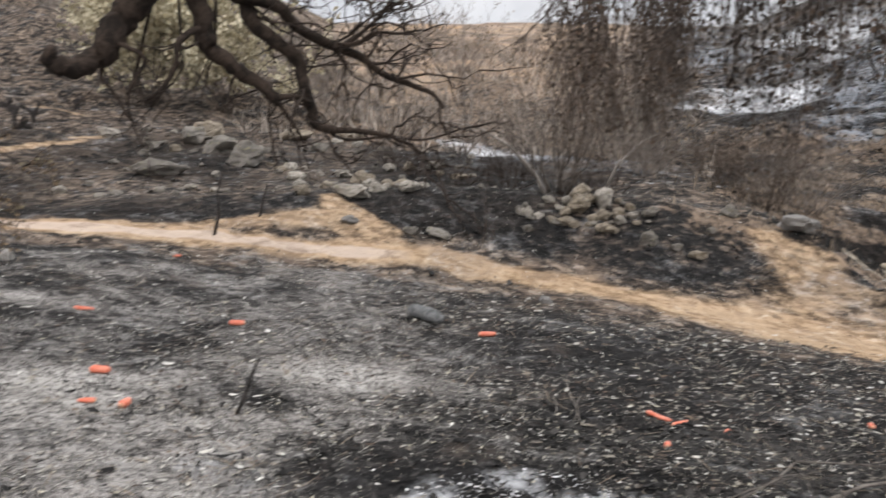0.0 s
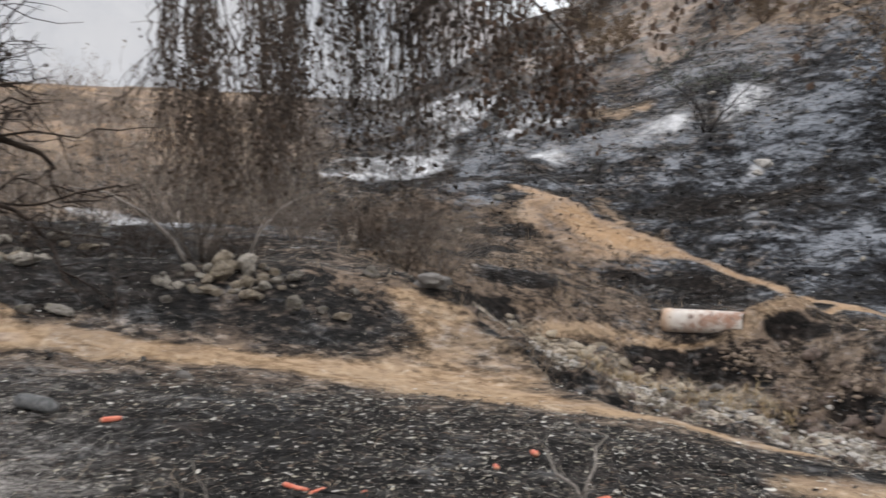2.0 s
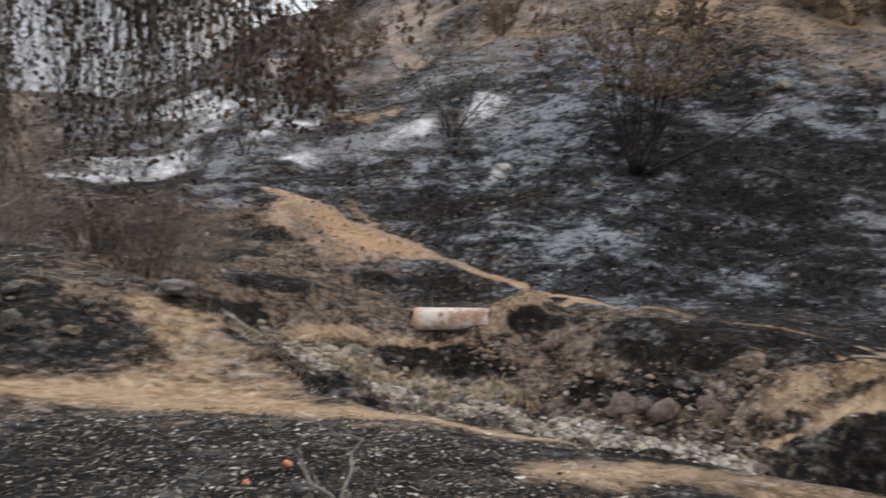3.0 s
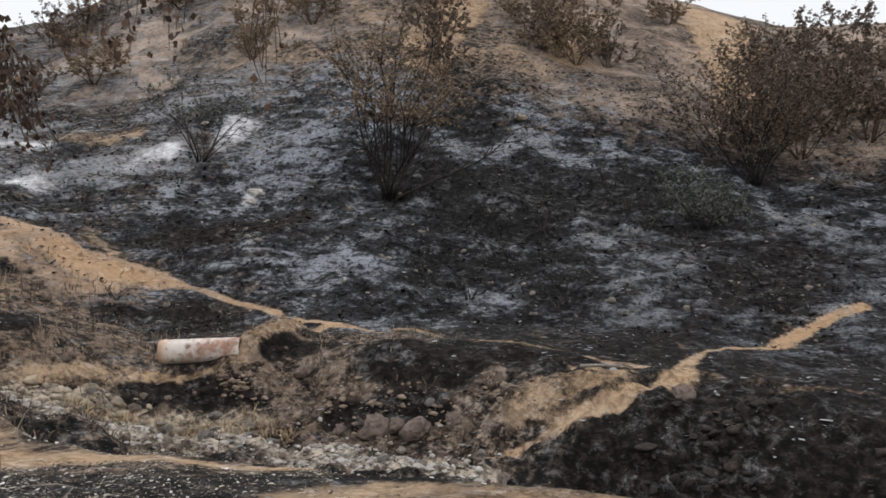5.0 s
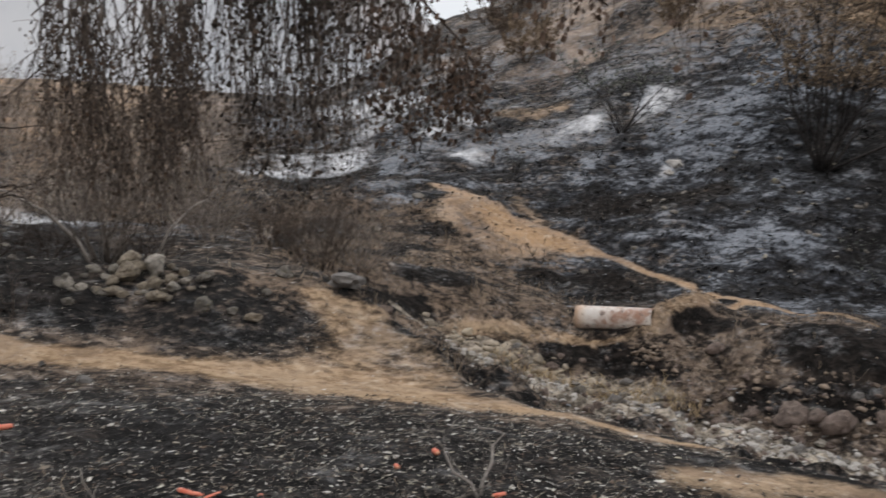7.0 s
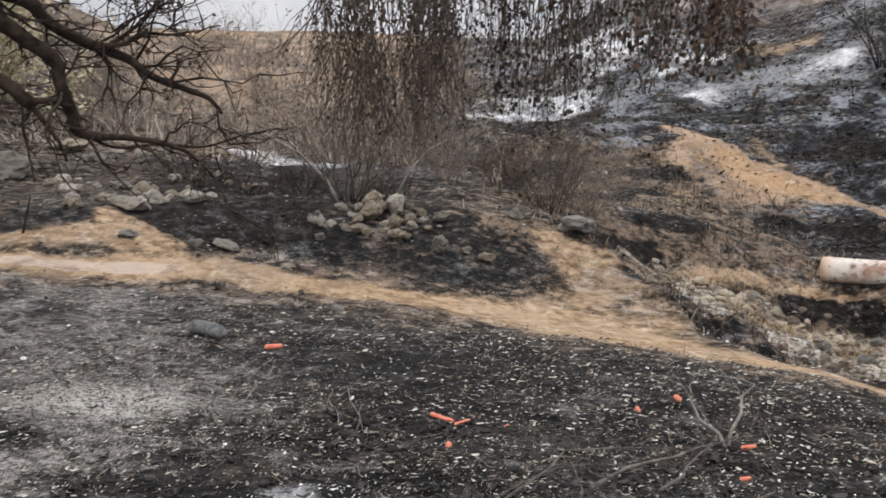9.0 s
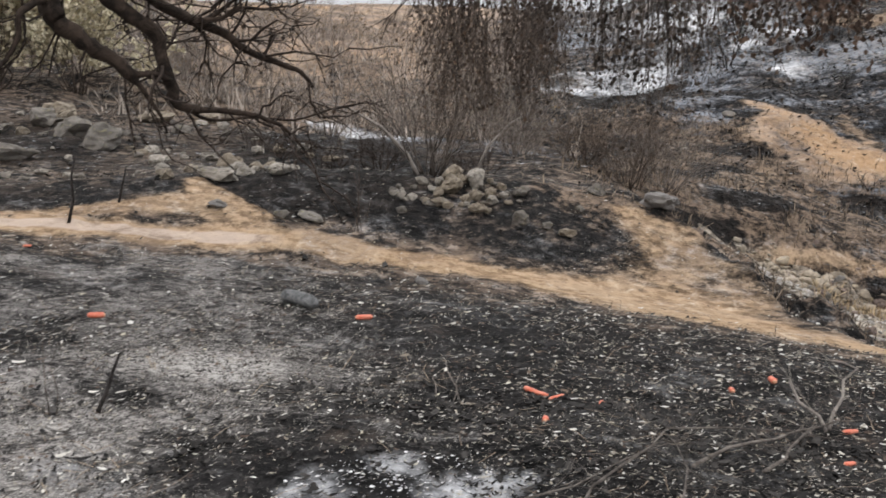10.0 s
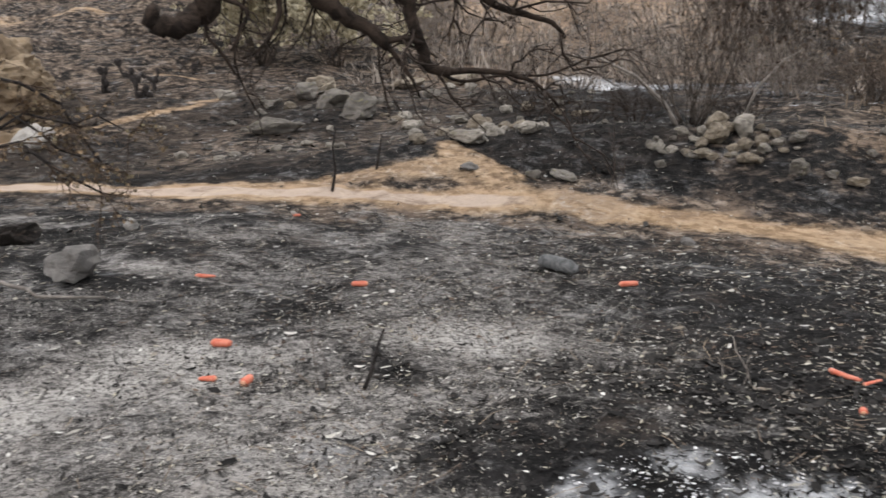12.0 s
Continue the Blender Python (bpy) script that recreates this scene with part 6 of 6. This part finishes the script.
for x, y, long, thick, turn, taper in (
    (0.29, 5.68, 0.125, 0.046, 4, 0.85), (-1.40, 5.40, 0.11, 0.046, 174, 0.9), (-1.72, 3.97, 0.105, 0.052, -8, 0.8), (-1.6, 3.52, 0.08, 0.034, 180, 0.6), (-1.43, 3.52, 0.075, 0.050, 82, 0.8),
    (-2.37, 5.31, 0.155, 0.042, -12, 0.4), (1.36, 3.87, 0.05, 0.036, 70, 0.8), (0.99, 3.60, 0.045, 0.04, 75, 0.8), (2.28, 4.27, 0.05, 0.038, 80, 0.8), (2.60, 4.39, 0.07, 0.048, 85, 0.8),
    (2.56, 3.61, 0.09, 0.034, 5, 0.7), (2.28, 3.22, 0.07, 0.034, 10, 0.7), (-2.5, 7.66, 0.07, 0.034, 10, 0.8),
):
    carrot(x, y, long, thick, turn, taper, "blunt orange carrot lying on grey ash" if long > 0.06 else "short orange carrot piece on black litter")
carrot(1.06, 4.03, 0.165, 0.034, -55, 0.75, "long orange carrot, broken in two", 0.05)
carrot(1.15, 3.95, 0.11, 0.028, 30, 0.6, "broken end of an orange carrot")


# ---------- loose wood ----------
def charred_chunk():
    x, y = -0.15, 6.05
    w = Wood()
    pts = [(-0.17, 0, 0), (-0.15, 0, 0.002), (-0.07, 0.004, 0.004), (0.05, 0.006, 0.0), (0.12, 0.0, -0.002), (0.165, -0.004, -0.006), (0.19, -0.008, -0.010)]
    sides = 12
    for (px, py, pz), r in zip(pts, (0.038, 0.047, 0.050, 0.050, 0.047, 0.032, 0.006)):
        w.v += [Vector((px, py + r * (1 + 0.08 * math.sin(j * 2.1 + px * 30)) * math.cos(2 * math.pi * j / sides), pz + r * math.sin(2 * math.pi * j / sides))) for j in range(sides)]
    for i in range(len(pts) - 1):
        w.f += [(i * sides + j, i * sides + (j + 1) % sides, (i + 1) * sides + (j + 1) % sides, (i + 1) * sides + j) for j in range(sides)]
    w.f += [tuple(reversed(range(sides))), tuple((len(pts) - 1) * sides + j for j in range(sides))]
    root = thing("charred_log", x, y, height(x, y) + 0.056, "short ash-grey charred log with a pointed end", "log", turn=-48)
    body = piece("log", w.mesh("log", CHAR_WOOD), root)
    t = Wood()
    t.stick([(0.08, 0, 0.03), (0.10, 0.01, 0.07), (0.12, 0.0, 0.10)], 0.004, 0.002, 4)
    piece("twig_stub", t.mesh("twig_stub", DEAD_WOOD), body, "thin pale twig stub")


charred_chunk()


def upright(name, x, y, ways, r, material, label, seed):
    """A stick or a few stalks standing in the ground."""
    rng = random.Random(seed)
    root = thing(name, x, y, height(x, y), label, "stick")
    for dx, dy, dz, fx in ways:
        w = Wood()
        w.stick([(fx, 0, -0.03), (fx + dx * 0.35 + rng.gauss(0, 0.01), dy * 0.3, dz * 0.33), (fx + dx * 0.6 + rng.gauss(0, 0.01), dy * 0.7, dz * 0.7), (fx + dx, dy, dz)], r, r * 0.5, 5)
        piece("stalk", w.mesh("stalk", material), root)


upright("charred_stick", -0.96, 3.53, [(0.115, 0.02, 0.25, 0.0)], 0.011, CHAR_TWIG, "charred stick standing in pale ash", 1)
upright("charred_stick", -2.42, 8.62, [(0.11, 0.0, 0.64, 0.0)], 0.018, CHAR_TWIG, "tall charred stick at the trail edge", 2)
upright("charred_stick", -2.08, 9.27, [(0.10, 0.0, 0.38, 0.0)], 0.016, CHAR_TWIG, "thin charred stick at the trail edge", 3)
upright("dry_weed", 0.42, 8.83, [(0.03, 0, 0.75, 0.0), (-0.08, 0, 0.62, 0.05), (0.12, 0.05, 0.5, -0.04), (-0.14, 0.04, 0.4, 0.02)], 0.004, TWIG, "thin leafless weed by the trail", 4)
upright("dry_weed", -1.12, 3.5, [(0.0, 0.02, 0.42, 0.0), (0.03, 0, 0.3, 0.02)], 0.002, TWIG, "thin grey weed stalk in the ash", 5)
upright("dry_stalk", 0.59, 3.86, [(-0.07, 0.05, 0.20, 0.05), (-0.04, 0.0, 0.13, -0.05), (0.05, 0.04, 0.12, 0.0)], 0.004, DEAD_WOOD, "pale forked stalks standing in litter", 6)
upright("charred_stick", 0.55, 9.25, [(0.05, 0.0, 0.2, 0.0), (-0.09, 0, 0.14, 0.03)], 0.005, TWIG, "small dry stalk beside a black hollow", 7)


def fallen(name, lines, material, label, seed, extra=0, long=0.4):
    rng = random.Random(seed)
    x, y, z = lines[0][2][0]
    root = thing(name, x, y, height(x, y), label, "branch", "dead branches on the ground")
    foot, w = Vector((x, y, height(x, y))), Wood()
    for r0, r1, pts in lines:
        pts = [Vector((px, py, height(px, py) + pz)) - foot for px, py, pz in pts]
        pts = [q for a, b in zip(pts, pts[1:]) for q in (a, (a + b) / 2 + Vector((rng.gauss(0, 0.07), rng.gauss(0, 0.07), abs(rng.gauss(0, 0.05)))) * (b - a).length)] + [pts[-1]]
        stem = Wood()
        stem.stick(pts, r0, r1, 7)
        piece("bough", stem.mesh("bough", material), root)
        if extra:
            sprays(w, pts, r1 * 0.42, rng, 2, extra, long, (0, 0, -0.15), [], 0.18, 4, 0.5)
    if extra:
        piece("twiggery", w.mesh("twiggery", material), root, kind="stuff")


fallen("dead_branch", [(0.009, 0.004, [(1.45, 3.05, 0.03), (1.85, 3.3, 0.04), (2.2, 3.5, 0.06), (2.5, 3.62, 0.07)]), (0.008, 0.004, [(1.72, 2.98, 0.03), (2.0, 3.25, 0.05), (2.3, 3.52, 0.06)])], GREY_WOOD, "weathered grey dead branch lying in litter", 1, 10, 0.42)
fallen("dead_branch", [(0.010, 0.005, [(2.42, 3.6, 0.02), (2.36, 3.75, 0.12), (2.36, 3.85, 0.2)]), (0.010, 0.004, [(2.45, 3.62, 0.02), (2.6, 3.75, 0.15), (2.74, 3.85, 0.26), (2.6, 3.9, 0.3)])], DEAD_WOOD, "forked dry branch standing out of litter", 2, 4, 0.3)
fallen("dead_branch", [(0.006, 0.003, [(0.75, 2.5, 0.03), (1.05, 2.85, 0.10), (1.35, 3.1, 0.16), (1.75, 3.15, 0.14)]), (0.005, 0.002, [(1.1, 2.45, 0.03), (1.3, 2.8, 0.12), (1.4, 3.2, 0.1)]), (0.005, 0.002, [(0.55, 2.7, 0.02), (0.85, 2.75, 0.06), (1.2, 2.95, 0.12)])], GREY_WOOD, "tangle of thin dry branches over white ash", 3, 13, 0.36)
fallen("dead_branch", [(0.015, 0.007, [(-3.6, 4.75, 0.06), (-3.2, 4.6, 0.05), (-2.95, 4.45, 0.03), (-2.62, 4.56, 0.02)])], DEAD_WOOD, "thin pale branch lying on ash", 4)
fallen("dead_branch", [(0.03, 0.012, [(12.2, 5.3, 0.06), (12.9, 5.0, 0.08), (13.4, 4.9, 0.05)])], DEAD_WOOD, "pale branch lying beside the far path", 5)
